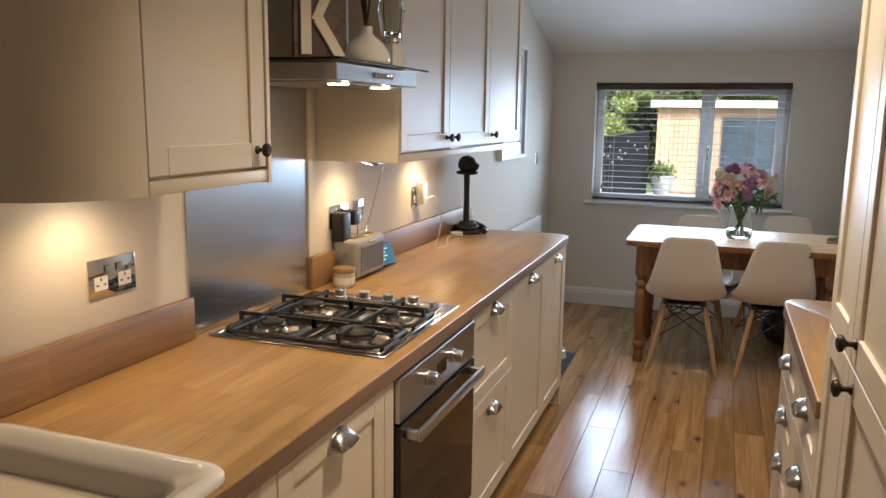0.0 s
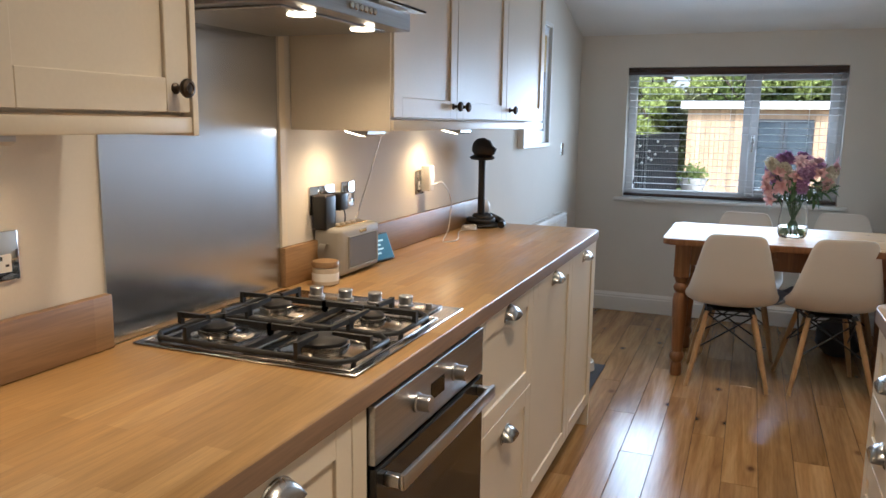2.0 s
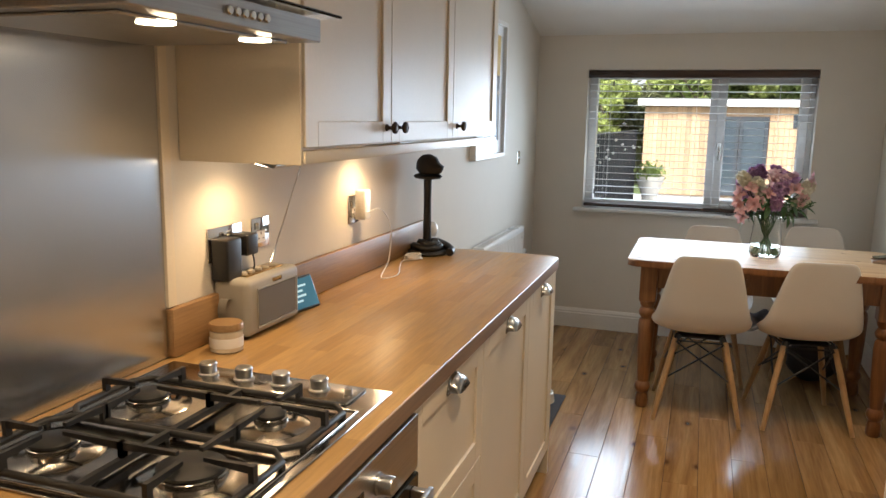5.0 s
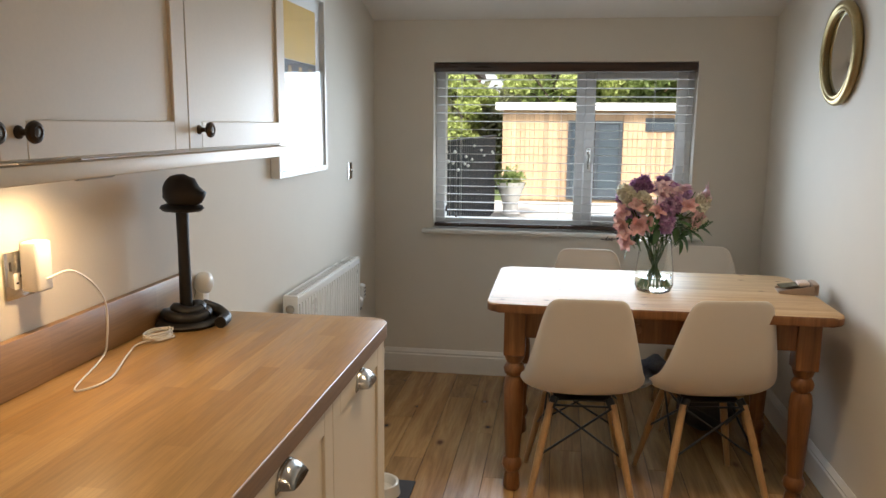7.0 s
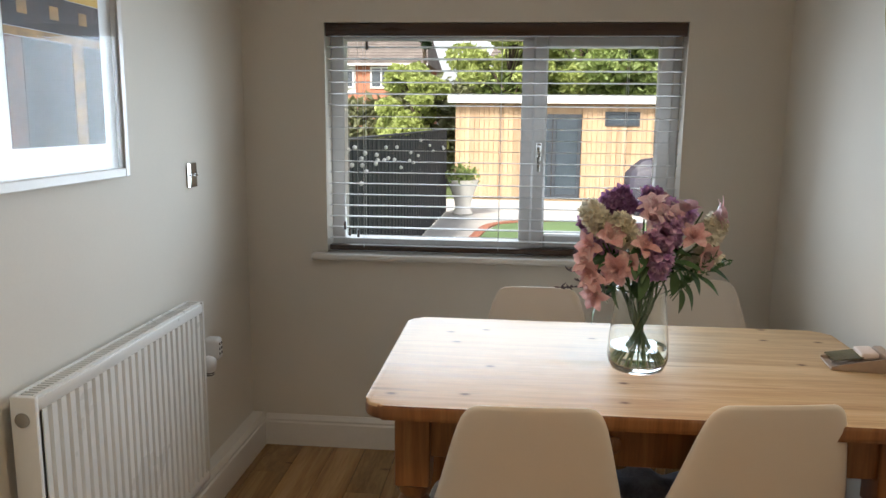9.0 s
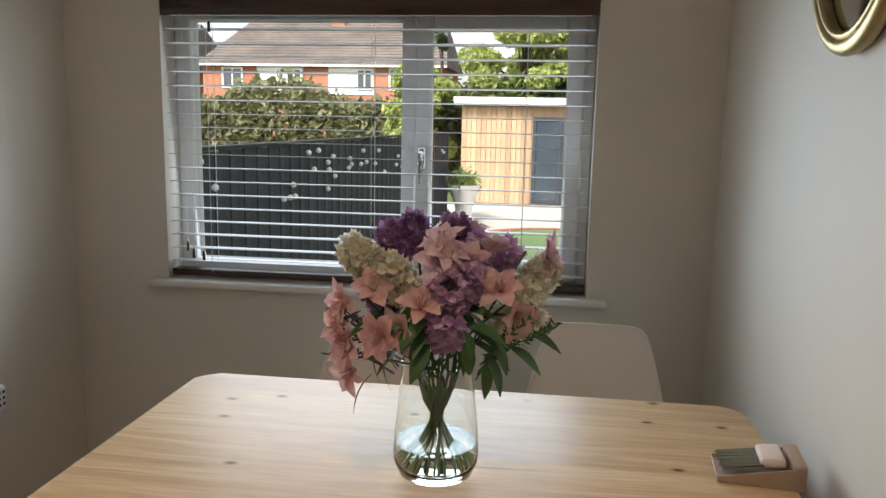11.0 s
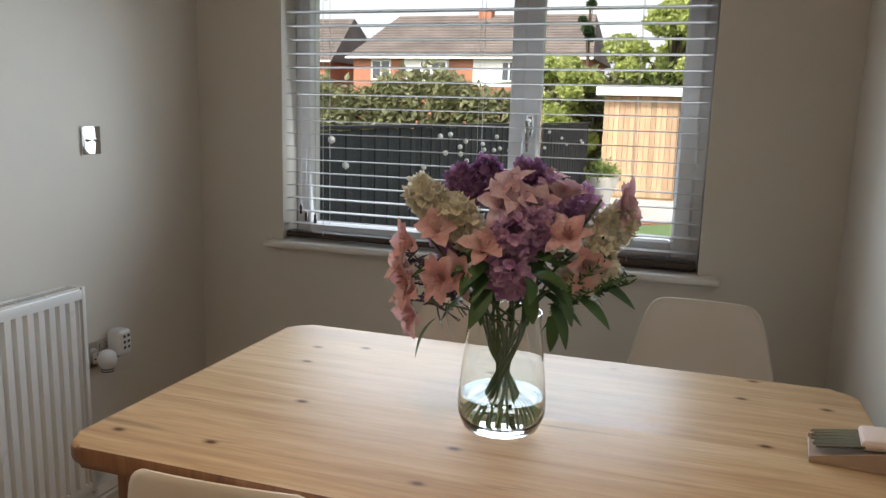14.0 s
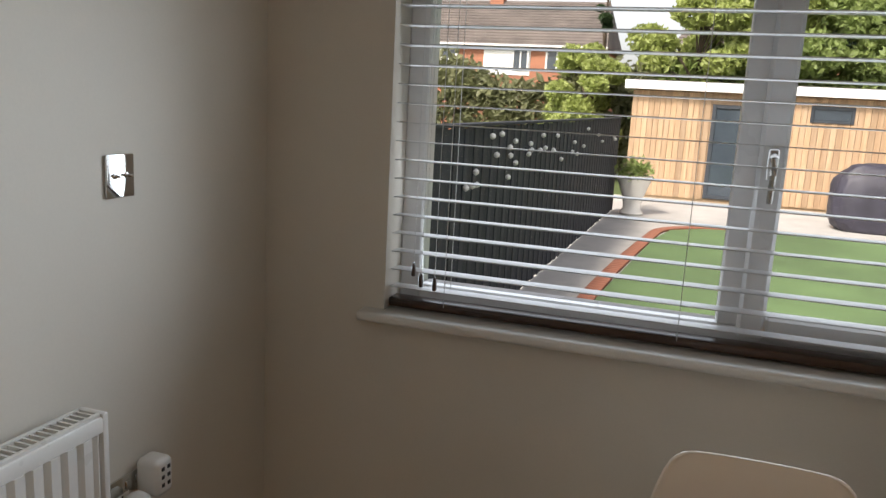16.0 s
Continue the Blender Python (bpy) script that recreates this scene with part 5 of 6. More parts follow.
def petal_tissue(name, deep, mid, pale, through=0.3):
    """Soft thin petals that pass some light, blotched and finely veined."""
    m, N, L, b = nodes_of(name)
    n = noise_tex(N, L, coords(N, L), 32, 3)
    f = noise_tex(N, L, coords(N, L), 260, 3)
    c = ramp(N, L, n, [(0.3, deep), (0.5, mid), (0.68, pale)])
    c = mix(N, L, 1.0, c, ramp(N, L, f, [(0.3, (0.86,) * 3), (0.65, (1, 1, 1))]), 'MULTIPLY')
    L.new(c, b.inputs["Base Color"])
    b.inputs["Roughness"].default_value = 0.6
    tr = N.new("ShaderNodeBsdfTranslucent")
    L.new(c, tr.inputs["Color"])
    ms = N.new("ShaderNodeMixShader")
    ms.inputs[0].default_value = through
    L.new(b.outputs[0], ms.inputs[1])
    L.new(tr.outputs[0], ms.inputs[2])
    L.new(ms.outputs[0], N["Material Output"].inputs["Surface"])
    return m


F_PINK = petal_tissue("lily_petal", (0.62, 0.30, 0.28), (0.74, 0.45, 0.43), (0.80, 0.60, 0.57))
F_BLUSH = petal_tissue("pale_petal", (0.62, 0.34, 0.40), (0.74, 0.50, 0.53), (0.80, 0.66, 0.66))
F_CREAM = petal_tissue("cream_stock", (0.70, 0.63, 0.46), (0.78, 0.73, 0.59), (0.84, 0.81, 0.70))
F_LILAC = petal_tissue("lilac_stock", (0.46, 0.23, 0.45), (0.62, 0.38, 0.58), (0.73, 0.54, 0.67))
F_PLUM = petal_tissue("plum_stock", (0.20, 0.08, 0.20), (0.32, 0.15, 0.31), (0.46, 0.26, 0.43))
G_SPRIG = leafy("dark_sprig", (0.05, 0.04, 0.05), (0.10, 0.07, 0.10), 0.0)
rng = random.Random(7)


def petal(bm, m, length, width, curl, n=4):
    rows = []
    for i in range(n + 1):
        t = i / n
        w = width * math.sin(math.pi * (0.12 + 0.86 * t)) ** 0.8
        z = curl * t * t * length
        r = length * t
        rows.append([bm.verts.new(m @ Vector((r, s * w, z + 0.15 * w * (abs(s) > 0.5)))) for s in (-1, 0, 1)])
    for a, b in zip(rows, rows[1:]):
        for k in range(2):
            bm.faces.new((a[k], a[k + 1], b[k + 1], b[k]))


def broad_petal(bm, m, length, width, curl, n=7):
    """A cupped petal, narrow at its claw, widest past the middle, with a rounded, slightly waved tip."""
    ph = rng.uniform(0, 6)
    rows = []
    for i in range(n + 1):
        t = i / n
        w = width * (0.16 + 0.84 * math.sin(math.pi * 0.5 * min(1, t / 0.62))) * math.sqrt(max(0.02, 1 - max(0, (t - 0.55) / 0.45) ** 2.2))
        row = []
        for k in (-1, -0.5, 0, 0.5, 1):
            z = curl * t ** 2.4 * length + 0.42 * w * k * k + 0.06 * width * math.sin(5 * t + 3 * k + ph)
            row.append(bm.verts.new(m @ Vector((length * t * (1 - 0.05 * k * k), k * w, z))))
        rows.append(row)
    for a, b in zip(rows, rows[1:]):
        for k in range(4):
            bm.faces.new((a[k], a[k + 1], b[k + 1], b[k]))


def facing(p, d):
    return Matrix.Translation(p) @ Vector(d).to_track_quat('Z', 'Y').to_matrix().to_4x4()


def lily(p, d, mat, size=0.058):
    """A cluster of two funnel-shaped blooms, each of six petals with stamens."""
    for c in range(2):
        bm = bmesh.new()
        a0 = rng.uniform(0, 6.28)
        dd = (Vector(d) + 0.55 * Vector((math.cos(a0 + 3.1 * c), 0.5 * math.sin(a0 + 3.1 * c), math.sin(a0 + 3.1 * c)))).normalized()
        base = facing(Vector(p) + dd * 0.012 + 0.016 * Vector((math.cos(a0 + 3.1 * c), 0, math.sin(a0 + 3.1 * c))), dd)
        for k in range(6):
            a = 60 * k + rng.uniform(-9, 9)
            m = base @ pose(0, 0, 0, 0, 0, a) @ pose(0.003, 0, 0.003 * (k % 2), 0, -56 + rng.uniform(-12, 14), 0)
            broad_petal(bm, m, size * rng.uniform(0.95, 1.2), size * (0.33 + 0.08 * (k % 2)), -0.45 + rng.uniform(-0.2, 0.15))
        for k in range(5):
            a = k * 1.26
            tube(bm, [base @ Vector((0, 0, 0)), base @ Vector((0.008 * math.cos(a), 0.008 * math.sin(a), size * 0.72))], [0.0009, 0.0013], 4)
        finish("lily", bm, mat, bq, 70)


def spike(p, d, mat, length=0.10, rad=0.026, n=46):
    bm = bmesh.new()
    base = facing(p, d)
    for k in range(n):
        t = k / n
        a = k * 2.4
        r = rad * (0.55 + 0.45 * math.sin(math.pi * (0.25 + 0.7 * t))) * rng.uniform(0.7, 1.1)
        q = base @ Matrix.Translation((r * math.cos(a) * 0.7, r * math.sin(a) * 0.7, length * (t - 0.5)))
        q = q @ pose(0, 0, 0, 0, 0, math.degrees(a)) @ pose(0, 0, 0, 0, rng.uniform(20, 80), 0)
        for j in range(4):
            petal(bm, q @ pose(0, 0, 0, 0, 0, 90 * j + rng.uniform(-20, 20)) @ pose(0, 0, 0, 0, -25, 0), 0.013 * rng.uniform(0.8, 1.3), 0.008, 0.5, 2)
    finish("stock", bm, mat, bq, 60)


def leaf(p, d, roll, length, width, name="leaf", mat=None):
    bm = bmesh.new()
    m = Matrix.Translation(p) @ Vector(d).to_track_quat('X', 'Z').to_matrix().to_4x4() @ pose(0, 0, 0, roll, 0, 0)
    petal(bm, m, length, width, -0.5, 6)
    finish(name, bm, mat or G_LEAF, bq, 60)


C = Vector((VX, VY, TZ))
heads = []
# across, depth and height of each head above the table; what it is
for u, v, z, what in ((-0.127, -0.05, 0.345, "L"), (-0.135, -0.06, 0.290, "L"), (-0.128, -0.07, 0.240, "L"), (-0.055, -0.08, 0.310, "L"), (-0.075, -0.085, 0.285, "L"), (0.110, -0.07, 0.340, "L"),
                      (-0.025, -0.05, 0.415, "B"), (0.025, -0.04, 0.42, "B"), (0.085, -0.04, 0.395, "B"), (0.150, -0.01, 0.42, "B"), (0.05, 0.07, 0.415, "B"), (-0.06, 0.08, 0.36, "B"), (0.01, 0.10, 0.34, "L"),
                      (-0.130, -0.01, 0.405, "C"), (-0.075, -0.05, 0.375, "C"), (0.165, -0.02, 0.365, "C"), (0.130, -0.05, 0.300, "C"), (0.09, 0.09, 0.355, "C"),
                      (-0.072, 0.02, 0.430, "P"), (-0.035, 0.05, 0.44, "P"), (0.030, 0.03, 0.44, "P"), (-0.11, 0.06, 0.37, "P"),
                      (0.005, -0.075, 0.355, "V"), (0.0, -0.085, 0.300, "V"), (0.035, -0.06, 0.37, "V"), (0.055, -0.01, 0.40, "V"), (-0.10, 0.04, 0.33, "V"), (0.11, 0.04, 0.39, "V")):
    x, y = 0.95 * u - 0.26 * v, 0.26 * u + 0.95 * v
    p = C + Vector((x, y, 0.2 + (z - 0.2) * 0.92))
    d = (Vector((x * 1.4, y * 1.2 - 0.03, 0.14)).normalized() + Vector((rng.uniform(-0.3, 0.3), rng.uniform(-0.3, 0.3), rng.uniform(-0.2, 0.2)))).normalized()
    heads.append(p)
    if what == "L":
        lily(p, (d + Vector((0, -0.6, -0.15))).normalized(), F_PINK, 0.037)
    elif what == "B":
        lily(p, (d + Vector((0, -0.2, 0.25))).normalized(), F_BLUSH, 0.037)
    else:
        spike(p, d, {"C": F_CREAM, "P": F_PLUM, "V": F_LILAC}[what], *((0.085, 0.036, 80) if what != "P" else (0.070, 0.030, 60)))
for i, p in enumerate(heads):
    a = i * 2.4
    foot = C + Vector((0.052 * math.cos(a), 0.052 * math.sin(a), 0.022))
    neck = C + Vector((0.030 * math.cos(a + 2.8), 0.030 * math.sin(a + 2.8), 0.165))
    bm = bmesh.new()
    tube(bm, smooth_path([foot, neck, (neck + p) / 2 + Vector((0, 0, 0.01)), p], 4), 0.0023, 6)
    finish("stem", bm, G_STEM, bq, 60)
for k in range(48):
    a = rng.uniform(0, 2 * math.pi)
    r = rng.uniform(0.02, 0.10)
    z = rng.uniform(0.235, 0.34)
    p = C + Vector((r * math.cos(a), r * math.sin(a), z))
    leaf(p, (math.cos(a), math.sin(a), rng.uniform(-0.6, 0.5)), rng.uniform(-40, 40), rng.uniform(0.045, 0.09), rng.uniform(0.008, 0.016))
for x, y, z, dx, dz in ((0.10, -0.08, 0.27, 0.5, -0.5), (0.13, -0.04, 0.25, 0.9, -0.3), (0.06, -0.09, 0.27, 0.1, -0.9), (0.15, 0.0, 0.27, 0.9, -0.1), (0.09, -0.06, 0.24, 0.6, -0.7), (-0.10, -0.07, 0.20, -0.6, -0.5), (-0.075, -0.08, 0.235, -0.25, -1.0), (-0.095, -0.06, 0.25, -0.35, -1.0), (0.085, -0.05, 0.22, 0.35, -1.0)):
    leaf(C + Vector((x, y, z)), (dx, -0.2, dz), 20, rng.uniform(0.05, 0.07), 0.012)
for k in range(16):
    side = -1 if k < 7 else 1
    p0 = C + Vector((side * 0.07, rng.uniform(-0.05, 0.05), 0.19))
    p1 = C + Vector((side * rng.uniform(0.14, 0.20), rng.uniform(-0.08, 0.08), rng.uniform(0.20, 0.33)))
    bm = bmesh.new()
    pts = smooth_path([p0, (p0 + p1) / 2 + Vector((0, 0, 0.012)), p1], 6)
    tube(bm, pts, 0.0010, 4)
    for q in pts[3:]:
        for j in range(4):
            m = facing(q, (rng.uniform(-1, 1), rng.uniform(-1, 1), rng.uniform(-0.2, 1)))
            petal(bm, m @ pose(0, 0, 0, 0, -60, 0), rng.uniform(0.010, 0.020), 0.0022, 0.2, 2)
    finish("sprig", bm, G_SPRIG if side < 0 else G_LEAF, bq, 60)

# ---------------- garden and distance ----------------
GZ = -0.55
M_GROUND = plain("garden_ground", (0.10, 0.14, 0.045), 0.9, vary=0.25, grain=40, blotch=0.6, relief=0.6)
M_LAWN = plain("lawn_grass", (0.115, 0.185, 0.07), 0.85, vary=0.15, grain=70, blotch=0.8, relief=0.8)
M_PAVE = plain("pale_paving", (0.46, 0.44, 0.41), 0.75, vary=0.08, grain=40, blotch=2, relief=0.3)
M_BRICKS = plain("red_brick", (0.34, 0.13, 0.075), 0.85, vary=0.2, grain=50, blotch=6, relief=0.4)
M_HBRICK = plain("house_brick", (0.40, 0.17, 0.10), 0.85, vary=0.12, grain=12, blotch=0.7, relief=0.4)
M_TILE = plain("brown_roof_tile", (0.155, 0.13, 0.115), 0.8, vary=0.2, grain=20, blotch=0.6, relief=0.3)
M_GREY = plain("anthracite_frame", (0.035, 0.042, 0.052), 0.4, vary=0.05)
M_DARKPANE = plain("dark_far_pane", (0.05, 0.065, 0.08), 0.08, vary=0.1, relief=0.0)
M_TARP = plain("purple_grey_cover", (0.045, 0.042, 0.06), 0.55, vary=0.2, grain=30, relief=0.4)
M_FELT = plain("roof_felt", (0.10, 0.10, 0.105), 0.9, vary=0.1)
M_BARK = plain("bark", (0.10, 0.07, 0.045), 0.9, vary=0.3, grain=30, relief=0.8)
L_BRIGHT = leafy("spring_leaf", (0.33, 0.39, 0.10), (0.47, 0.53, 0.19))
L_MID = leafy("garden_leaf", (0.20, 0.27, 0.08), (0.34, 0.42, 0.14))
L_DARK = leafy("conifer_leaf", (0.025, 0.05, 0.02), (0.06, 0.10, 0.035))
L_HEDGE = leafy("hedge_leaf", (0.16, 0.17, 0.085), (0.28, 0.29, 0.14))

bm = bmesh.new()
box(bm, -160, 160, 6.945, 220, GZ - 0.3, GZ)
box(bm, -160, 160, -120, -2.0, GZ - 0.3, GZ)
structure(finish("ground", bm, M_GROUND), "garden soil and grass ground", "ground")
structure(block("pavement", (-1.75, 8.0, 6.95, 22.4, GZ, GZ + 0.012), M_PAVE), "pale stone garden paving", "paving")
bm = bmesh.new()
edge = [(-0.80, 8.0), (-0.74, 12.7), (-0.42, 16.6), (-0.22, 17.7), (0.35, 18.25), (1.2, 18.45), (8.0, 18.5), (8.0, 8.0)]
lo = [bm.verts.new((x, y, GZ + 0.012)) for x, y in edge]
hi = [bm.verts.new((x, y, GZ + 0.03)) for x, y in edge]
bm.faces.new(hi)
for i in range(len(edge)):
    bm.faces.new((lo[i], lo[(i + 1) % 8], hi[(i + 1) % 8], hi[i]))
structure(finish("lawn", bm, M_LAWN), "short green lawn with a curved end", "lawn")
be = thing("brick_edging", (-0.8, 13, GZ), "red brick edging round the lawn", "edging", kind="structure")
bm = bmesh.new()
box(bm, -0.085, 0.085, -0.05, 0.05, 0, 0.035, 0.004)
bk = finish("brick", bm, M_BRICKS, be)
ed = smooth_path([(x, y, 0) for x, y in edge[:6]], 10)
run, first = 0.0, True
for p, q in zip(ed, ed[1:]):
    d = (q - p)
    while run < d.length:
        c = p + d * (run / d.length)
        m = pose(c.x - 0.085, c.y, GZ + 0.012, 0, 0, math.degrees(math.atan2(d.y, d.x)) - 90)
        if first:
            bk.matrix_basis = m
            first = False
        else:
            o = new("brick", bk.data)
            adopt(o, be)
            o.matrix_basis = m
        run += 0.112
    run -= d.length

# black board fence along the path
fence = thing("garden_fence", (-1.5, 13, GZ), "black stained close-board garden fence", "fence")
bm = bmesh.new()
box(bm, -0.008, 0.008, -0.058, 0.058, 0.03, 1.72, 0.002)
b0 = finish("board", bm, M_FENCE, fence)
FA, FB = Vector((-1.66, 7.2, GZ)), Vector((-1.37, 19.6, GZ))
fn = 104
ang = math.degrees(math.atan2((FB - FA).y, (FB - FA).x)) - 90
for k in range(fn):
    p = FA + (FB - FA) * (k / (fn - 1))
    m = pose(p.x + (0.007 if k % 2 else 0), p.y, p.z + random.uniform(-0.01, 0.01), 0, 0, ang + (4 if k % 2 else -4))
    if k == 0:
        b0.matrix_basis = m
    else:
        o = new("board", b0.data)
        adopt(o, fence)
        o.matrix_basis = m
bm = bmesh.new()
box(bm, -0.05, 0.04, -(FB - FA).length / 2, (FB - FA).length / 2, 1.725, 1.75, 0.003, 1, pose(*((FA + FB) / 2), 0, 0, ang))
finish("capping", bm, M_FENCE, fence)
# small white balls scattered along the fence boards as pale specks
bm = bmesh.new()
vs = bmesh.ops.create_icosphere(bm, subdivisions=1, radius=0.028)
speck0 = finish("white_speck", bm, M_WHITE, fence, 60)
rb = random.Random(4)
for k in range(34):
    p = FA + (FB - FA) * rb.uniform(0.1, 0.98)
    m = pose(p.x + 0.05, p.y, GZ + rb.choice((1.62, 1.50, 1.42, 1.3)) + rb.uniform(-0.05, 0.05))
    o = speck0 if k == 0 else adopt(new("white_speck", speck0.data), fence)
    o.matrix_basis = m

# garden room
SX0, SX1, SY = -1.42, 5.6, 22.5
shed = thing("garden_room", (2, 24, GZ), "cedar-clad flat-roofed garden room with grey doors", "garden building")
block("wall", (SX0 + 0.03, SX1, SY + 0.03, SY + 3.0, GZ, 1.80), M_CEDAR, shed)
bm = bmesh.new()
box(bm, -0.056, 0.056, -0.011, 0.011, 0.05, 2.33, 0.004)
c0 = finish("cladding_board", bm, M_CEDAR, shed)
first = True
k = 0
x = SX0 + 0.06
while x < SX1:
    if not (0.22 < x < 1.66):
        m = pose(x, SY + 0.012, GZ)
        if first:
            c0.matrix_basis = m
            first = False
        else:
            o = new("cladding_board", c0.data)
            adopt(o, shed)
            o.matrix_basis = m
    x += 0.118
block("roof", (SX0 - 0.15, SX1 + 0.2, SY - 0.22, SY + 3.2, 1.93, 2.0), M_FELT, shed)
block("fascia", (SX0 - 0.16, SX1 + 0.21, SY - 0.25, SY - 0.221, 1.80, 1.985), M_WHITE, shed, 0.004)
block("side_fascia", (SX0 - 0.175, SX0 - 0.15, SY - 0.22, SY + 3.2, 1.80, 1.985), M_WHITE, shed, 0.004)
block("soffit", (SX0 - 0.14, SX1 + 0.2, SY - 0.22, SY + 0.03, 1.80, 1.82), M_CEDAR, shed)
for dx0, dx1 in ((0.26, 0.94), (0.95, 1.63)):
    bm = bmesh.new()
    ring(bm, dx0, dx1, GZ + 0.08, 1.55, 0.085, SY - 0.02, SY + 0.05, 0.005)
    d = finish("door", bm, M_GREY, shed)
    block("pane", (dx0 + 0.085, dx1 - 0.085, SY + 0.01, SY + 0.02, GZ + 0.165, 1.465), M_DARKPANE, d)
bm = bmesh.new()
ring(bm, 2.18, 3.0, 1.28, 1.62, 0.06, SY - 0.03, SY + 0.03, 0.005)
w = finish("window", bm, M_GREY, shed)
block("pane", (2.24, 2.94, SY, SY + 0.01, 1.34, 1.56), M_DARKPANE, w)

# covered barbecue and white garden pot
bb = bmesh.new()
vs = bmesh.ops.create_icosphere(bb, subdivisions=4, radius=1.0)["verts"]
for v in vs:
    p = v.co
    s = lambda a: math.copysign(abs(a) ** 0.55, a)
    k = 1 + 0.07 * noise.noise(p * 3) + 0.04 * noise.noise(p * 8)
    taper = 1.0 - 0.30 * max(0, p.z)
    v.co = Vector((3.02 + 0.66 * s(p.x) * k * taper, 19.9 + 0.4 * s(p.y) * k * taper, max(GZ + 0.013, GZ + 0.58 + 0.62 * s(p.z) * k)))
tagged(finish("covered_barbecue", bb, M_TARP, None, 70), "barbecue under a dark purple-grey cover on paving", "barbecue")
pt = thing("garden_pot", (-1.05, 19.2, GZ), "white garden pot with a leafy plant", "plant pot")
bm = bmesh.new()
lathe(bm, [(0.20, 0), (0.22, 0.03), (0.16, 0.12), (0.18, 0.3), (0.30, 0.62), (0.33, 0.72), (0.29, 0.72), (0.25, 0.6), (0.0001, 0.58)], 22, pose(-0.98, 19.3, GZ + 0.012))
finish("pot", bm, M_CERAMIC, pt, 40)


def leaves(name, points, mat, size, parent=None, seed=1):
    """One mesh of many small folded leaf clumps."""
    r = np.random.RandomState(seed)
    n = len(points)
    a = r.normal(size=(n, 3)); a /= np.linalg.norm(a, axis=1)[:, None]
    b = np.cross(a, r.normal(size=(n, 3))); b /= np.linalg.norm(b, axis=1)[:, None]
    c = np.cross(a, b)
    s = size * r.uniform(0.6, 1.5, size=(n, 1))
    P = np.asarray(points)
    quad = [P - a * s, P + b * s * 0.5 + c * s * 0.15, P + a * s, P - b * s * 0.5 + c * s * 0.15]
    V = np.stack(quad, axis=1).reshape(-1, 3)
    F = [(4 * i, 4 * i + 1, 4 * i + 2, 4 * i + 3) for i in range(n)]
    me = bpy.data.meshes.new(name)
    me.from_pydata(V.tolist(), [], F)
    me.materials.append(mat)
    ob = new(name, me)
    if parent:
        adopt(ob, parent)
    return tagged(ob, kind="stuff")


def tree(x, y, height, spread, mat, label, n=6000, size=0.16, low=0.25, seed=3, shape=1.0):
    t = thing("tree", (x, y, GZ), label, "tree", group="trees behind the garden")
    r = np.random.RandomState(seed)
    bm = bmesh.new()
    tube(bm, [(x, y, GZ), (x + 0.05, y, GZ + height * 0.35), (x - 0.05, y + 0.05, GZ + height * 0.8)], [0.035 * height * 0.6, 0.02 * height * 0.6, 0.01], 9)
    finish("trunk", bm, M_BARK, t, 60)
    cents = []
    for k in range(int(16 + 10 * shape)):
        h = low + (1 - low) * r.uniform(0.05, 0.97)
        f = math.sin(math.pi * (0.12 + 0.86 * (h - low) / (1 - low))) ** 0.7 if shape >= 1 else (1.02 - (h - low) / (1 - low))
        a = r.uniform(0, 6.28)
        rr = spread * f * r.uniform(0.35, 0.95)
        c = Vector((x + rr * math.cos(a), y + rr * math.sin(a), GZ + height * h))
        cents.append((c, spread * r.uniform(0.22, 0.42) * (0.5 + 0.5 * f)))
        bm = bmesh.new()
        s = Vector((x, y, GZ + height * h * 0.7))
        tube(bm, [s, (s + c) / 2 + Vector((0, 0, 0.05 * height)), c], [0.03, 0.02, 0.008], 5)
        finish("limb", bm, M_BARK, t)
    pts = []
    per = 2 * n // len(cents)
    for c, rad in cents:
        d = r.normal(size=(per, 3)); d /= np.linalg.norm(d, axis=1)[:, None]
        pts.append(np.array(c) + d * rad * r.uniform(0.35, 1.1, size=(per, 1)) ** 0.6 * np.array([1, 1, 0.8]))
    leaves("foliage", np.concatenate(pts), mat, size * 0.78, t, seed)
    return t


def hedge(x0, x1, y, depth, z1, mat, label, n, size, seed):
    r = np.random.RandomState(seed)
    P = np.stack([r.uniform(x0, x1, n), y + depth * (r.uniform(0, 1, n) ** 2), GZ + (z1 - GZ) * r.uniform(0, 1, n) ** 0.8], axis=1)
    P[:, 2] += 0.35 * np.sin(P[:, 0] * 1.3 + seed) * (P[:, 2] - GZ) / (z1 - GZ) + r.normal(0, 0.12, n)
    P[:, 1] += 0.3 * np.sin(P[:, 0] * 2.1 + P[:, 2] * 1.7)
    h = leaves("hedge", P, mat, size, None, seed)
    return tagged(h, label, "hedge")


hedge(-16, -1.2, 26.0, 1.6, 2.2, L_HEDGE, "dense brown-green garden hedge", 15000, 0.14, 11)
hedge(-1.8, 12, 27.5, 1.5, 3.0, L_MID, "green hedge behind the garden room", 12000, 0.16, 12)
tree(-2.75, 25.0, 3.5, 1.15, L_BRIGHT, "bright spring-green bushy tree behind the fence", 7000, 0.10, 0.15, 21)
tree(-0.2, 27.5, 5.6, 1.7, L_BRIGHT, "bright spring-green tree behind the garden room", 8000, 0.12, 0.2, 22)
tree(2.0, 28.5, 7.2, 2.0, L_BRIGHT, "leafy green garden tree", 8000, 0.13, 0.25, 23)
tree(4.6, 27.5, 6.5, 2.3, L_MID, "leafy green garden tree", 8000, 0.13, 0.2, 24)
tree(7.2, 29.5, 8.0, 2.6, L_DARK, "dark green garden tree", 8000, 0.14, 0.2, 25)
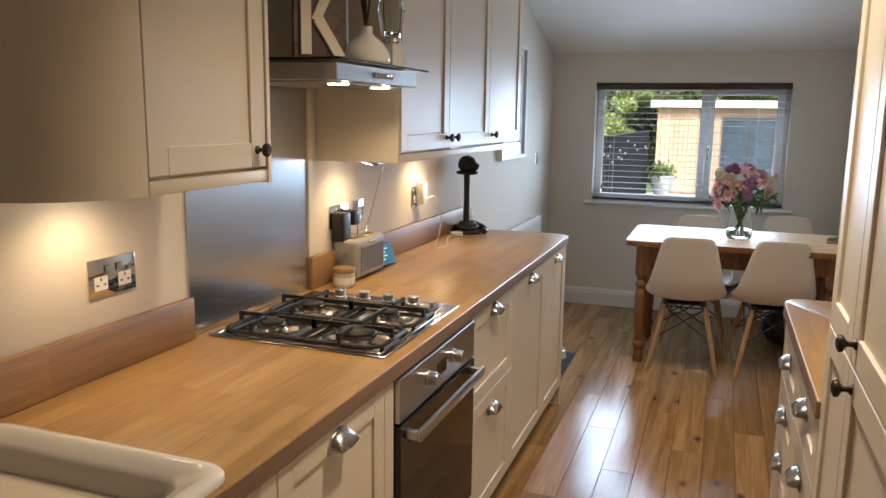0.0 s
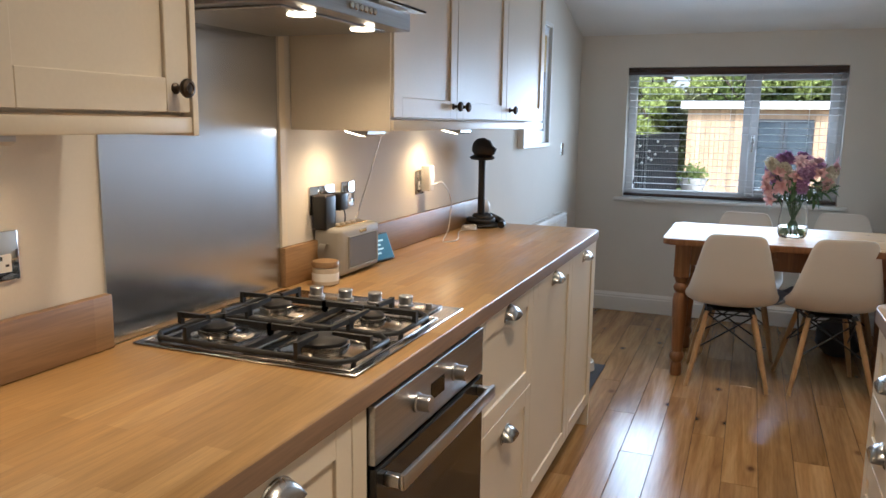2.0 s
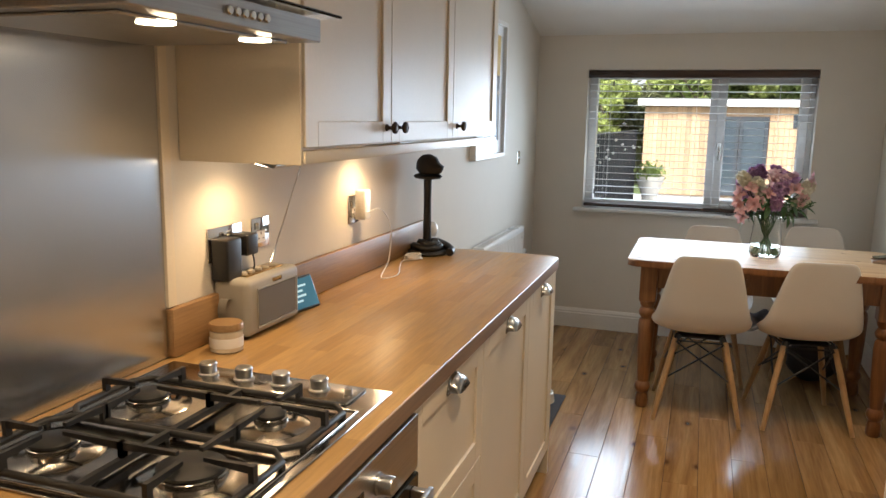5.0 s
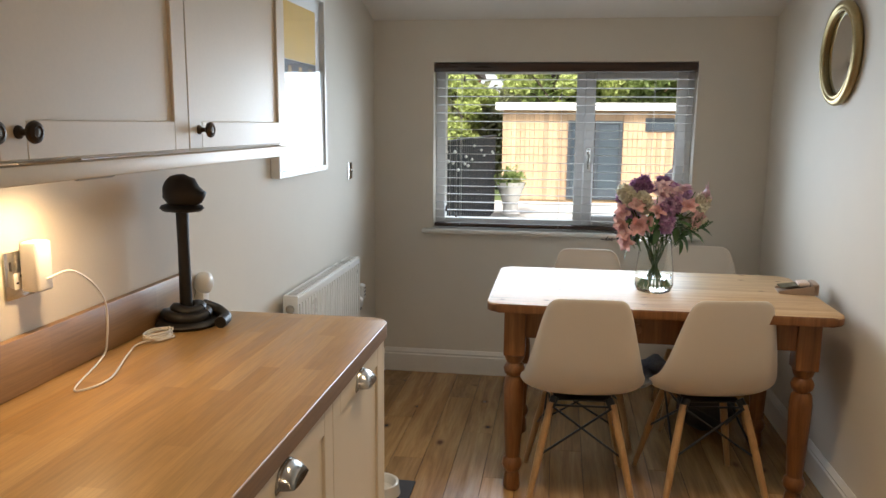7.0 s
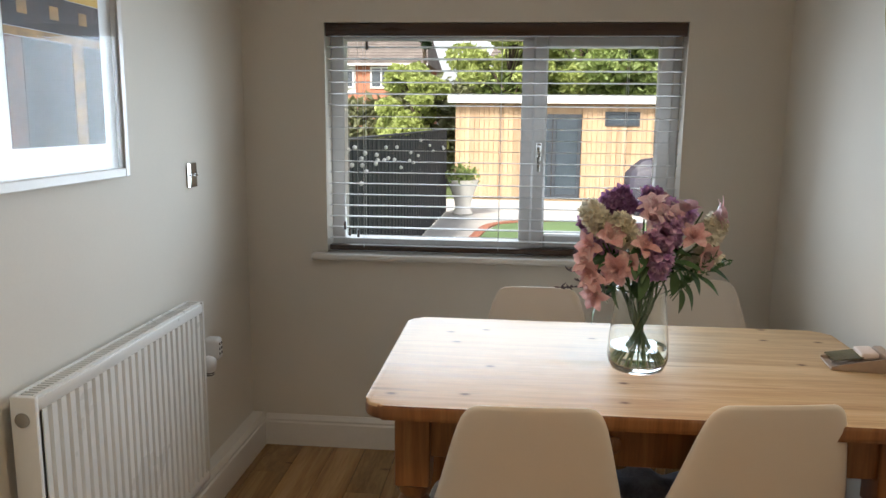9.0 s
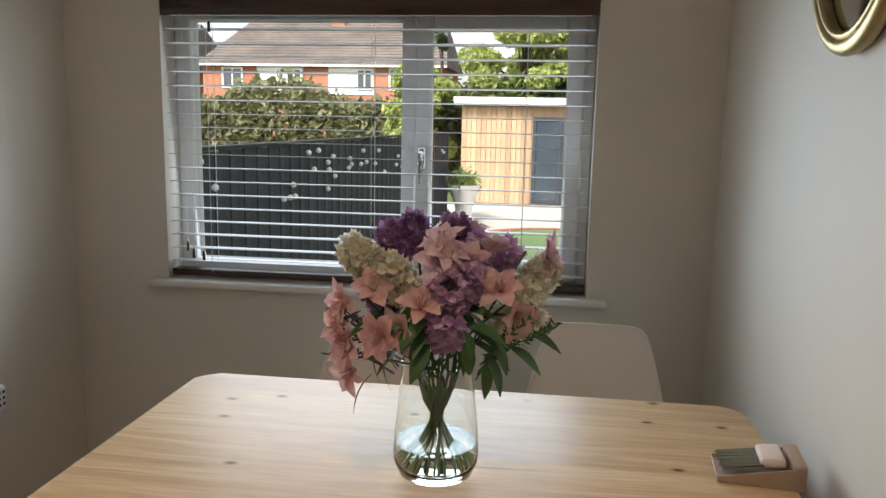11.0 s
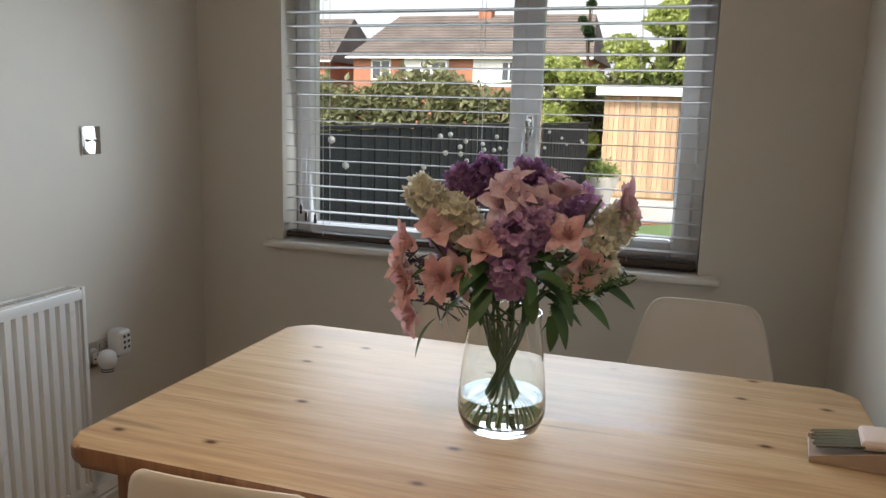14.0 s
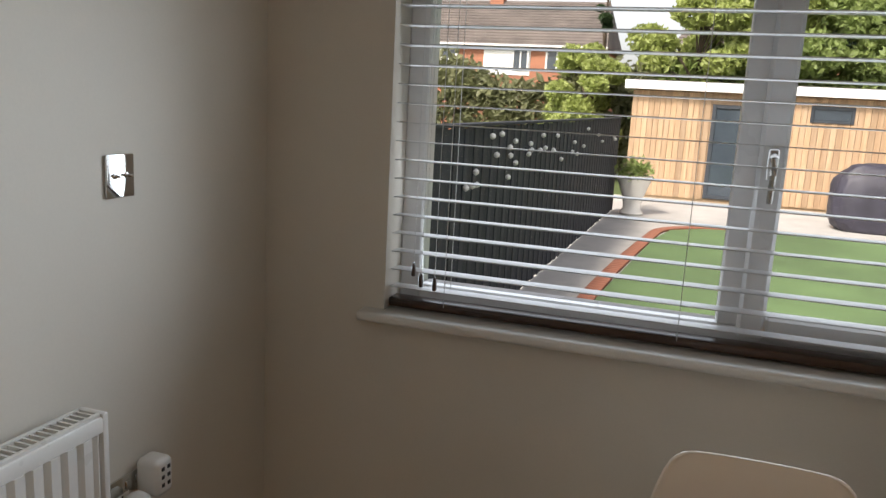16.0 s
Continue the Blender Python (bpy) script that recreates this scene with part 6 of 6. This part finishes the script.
tree(-4.1, 38.0, 8.8, 0.8, L_DARK, "tall narrow dark conifer", 6000, 0.13, 0.05, 26, 0.5)
tree(4.2, 33.0, 8.5, 2.4, L_DARK, "dark green garden tree", 7000, 0.14, 0.2, 27)
tree(0.3, 33.5, 7.0, 1.7, L_BRIGHT, "light green garden tree", 7000, 0.13, 0.2, 28)
r2 = np.random.RandomState(5)
pp = r2.normal(size=(260, 3)) * np.array([0.14, 0.14, 0.10]) + np.array([-0.98, 19.3, GZ + 0.82])
leaves("pot_plant_leaf", pp, L_MID, 0.06, pt, 6)


def house(x0, x1, y, depth, eave, ridge, label, hip=1.3):
    h = thing("house", ((x0 + x1) / 2, y + depth / 2, GZ), label, "house", group="houses beyond the garden")
    block("wall", (x0, x1, y, y + depth, GZ, eave), M_HBRICK, h)
    bm = bmesh.new()
    o = 0.35
    vs = [bm.verts.new(p) for p in ((x0 - o, y - o, eave - 0.1), (x1 + o, y - o, eave - 0.1), (x1 + o, y + depth + o, eave - 0.1), (x0 - o, y + depth + o, eave - 0.1), (x0 + hip, y + depth / 2, ridge), (x1 - 0.2, y + depth / 2, ridge))]
    for f in ((0, 1, 5, 4), (2, 3, 4, 5), (1, 2, 5), (3, 0, 4), (0, 3, 2, 1)):
        bm.faces.new([vs[i] for i in f])
    finish("roof", bm, M_TILE, h)
    bm = bmesh.new()
    slope = math.hypot(depth / 2 + o, ridge - eave + 0.1)
    for k in range(1, 16):
        t = k / 16
        yy, zz = y - o + (depth / 2 + o) * t, eave - 0.1 + (ridge - eave + 0.1) * t
        box(bm, x0 - o + (hip + o) * t, x1 + o - (0.2 + o) * t, yy - 0.03, yy + 0.03, zz - 0.005, zz + 0.035)
    tagged(finish("tile_course", bm, M_TILE, h), kind="stuff")
    block("gutter", (x0 - o, x1 + o, y - o - 0.08, y - o + 0.02, eave - 0.16, eave - 0.06), M_WHITE, h)
    return h


def house_window(h, x0, x1, y, z0, z1):
    bm = bmesh.new()
    ring(bm, x0, x1, z0, z1, 0.10, y - 0.06, y + 0.02, 0.01)
    xm = (x0 + x1) / 2
    box(bm, xm - 0.04, xm + 0.04, y - 0.06, y + 0.02, z0 + 0.1, z1 - 0.1, 0.01)
    w = finish("window", bm, M_UPVC, h)
    block("pane", (x0 + 0.1, x1 - 0.1, y - 0.02, y + 0.01, z0 + 0.1, z1 - 0.1), M_DARKPANE, w)


h1 = house(-18.3, -5.1, 45, 7.5, 4.35, 6.95, "red brick house with brown tiled roof and white panels")
for x0 in (-17.2, -7.9):
    house_window(h1, x0, x0 + 1.2, 45, 3.0, 4.15)
for x0, x1 in ((-15.2, -12.6), (-11.2, -8.7)):
    block("white_panel", (x0, x1, 44.95, 45.0, 2.75, 4.2), M_WHITE, h1)
    house_window(h1, x1 - 0.95, x1 - 0.05, 44.93, 3.0, 4.1)
bm = bmesh.new()
box(bm, -12.0, -11.2, 48.4, 49.1, 6.0, 7.3, 0.03)
finish("chimney", bm, M_HBRICK, h1)
h2 = house(-30, -20.4, 46, 8, 4.2, 7.0, "red brick neighbouring house with tiled roof", 0.3)
house_window(h2, -22.6, -21.4, 46, 2.9, 4.0)
h3 = house(-1.5, 8, 52, 8, 5.2, 8.3, "distant brick house behind the trees", 1.0)

# ---------------- floor of separate planks ----------------
floor = thing("floor", (0.09, 2.5, 0), "varnished oak plank floor", "floor", kind="structure")
block("subfloor", (XL, XR, YB, YF, -0.08, -0.006), plain("dark_joint", (0.03, 0.016, 0.008), 0.8), floor)
PW, PL = 0.136, 1.22
bm = bmesh.new()
box(bm, -PW / 2 + 0.0008, PW / 2 - 0.0008, -PL / 2 + 0.0008, PL / 2 - 0.0008, -0.006, 0.0, 0.0011)
p0 = finish("plank", bm, M_PLANK, floor)
first = True
x = 0.205 + PW / 2 - 9 * PW
col = 0
while x - PW / 2 < XR:
    if x + PW / 2 > XL:
        y = YB - PL * ((col * 0.37) % 1.0)
        while y < YF:
            if y + PL > YB:
                a0, a1 = max(y, YB), min(y + PL, YF)
                m = pose(x, (a0 + a1) / 2, random.uniform(-0.0004, 0.0004)) @ Matrix.Diagonal((1, max(0.02, (a1 - a0) / PL), 1, 1))
                if first:
                    p0.matrix_basis, first = m, False
                else:
                    o = new("plank", p0.data)
                    adopt(o, floor)
                    o.matrix_basis = m
            y += PL
    x += PW
    col += 1
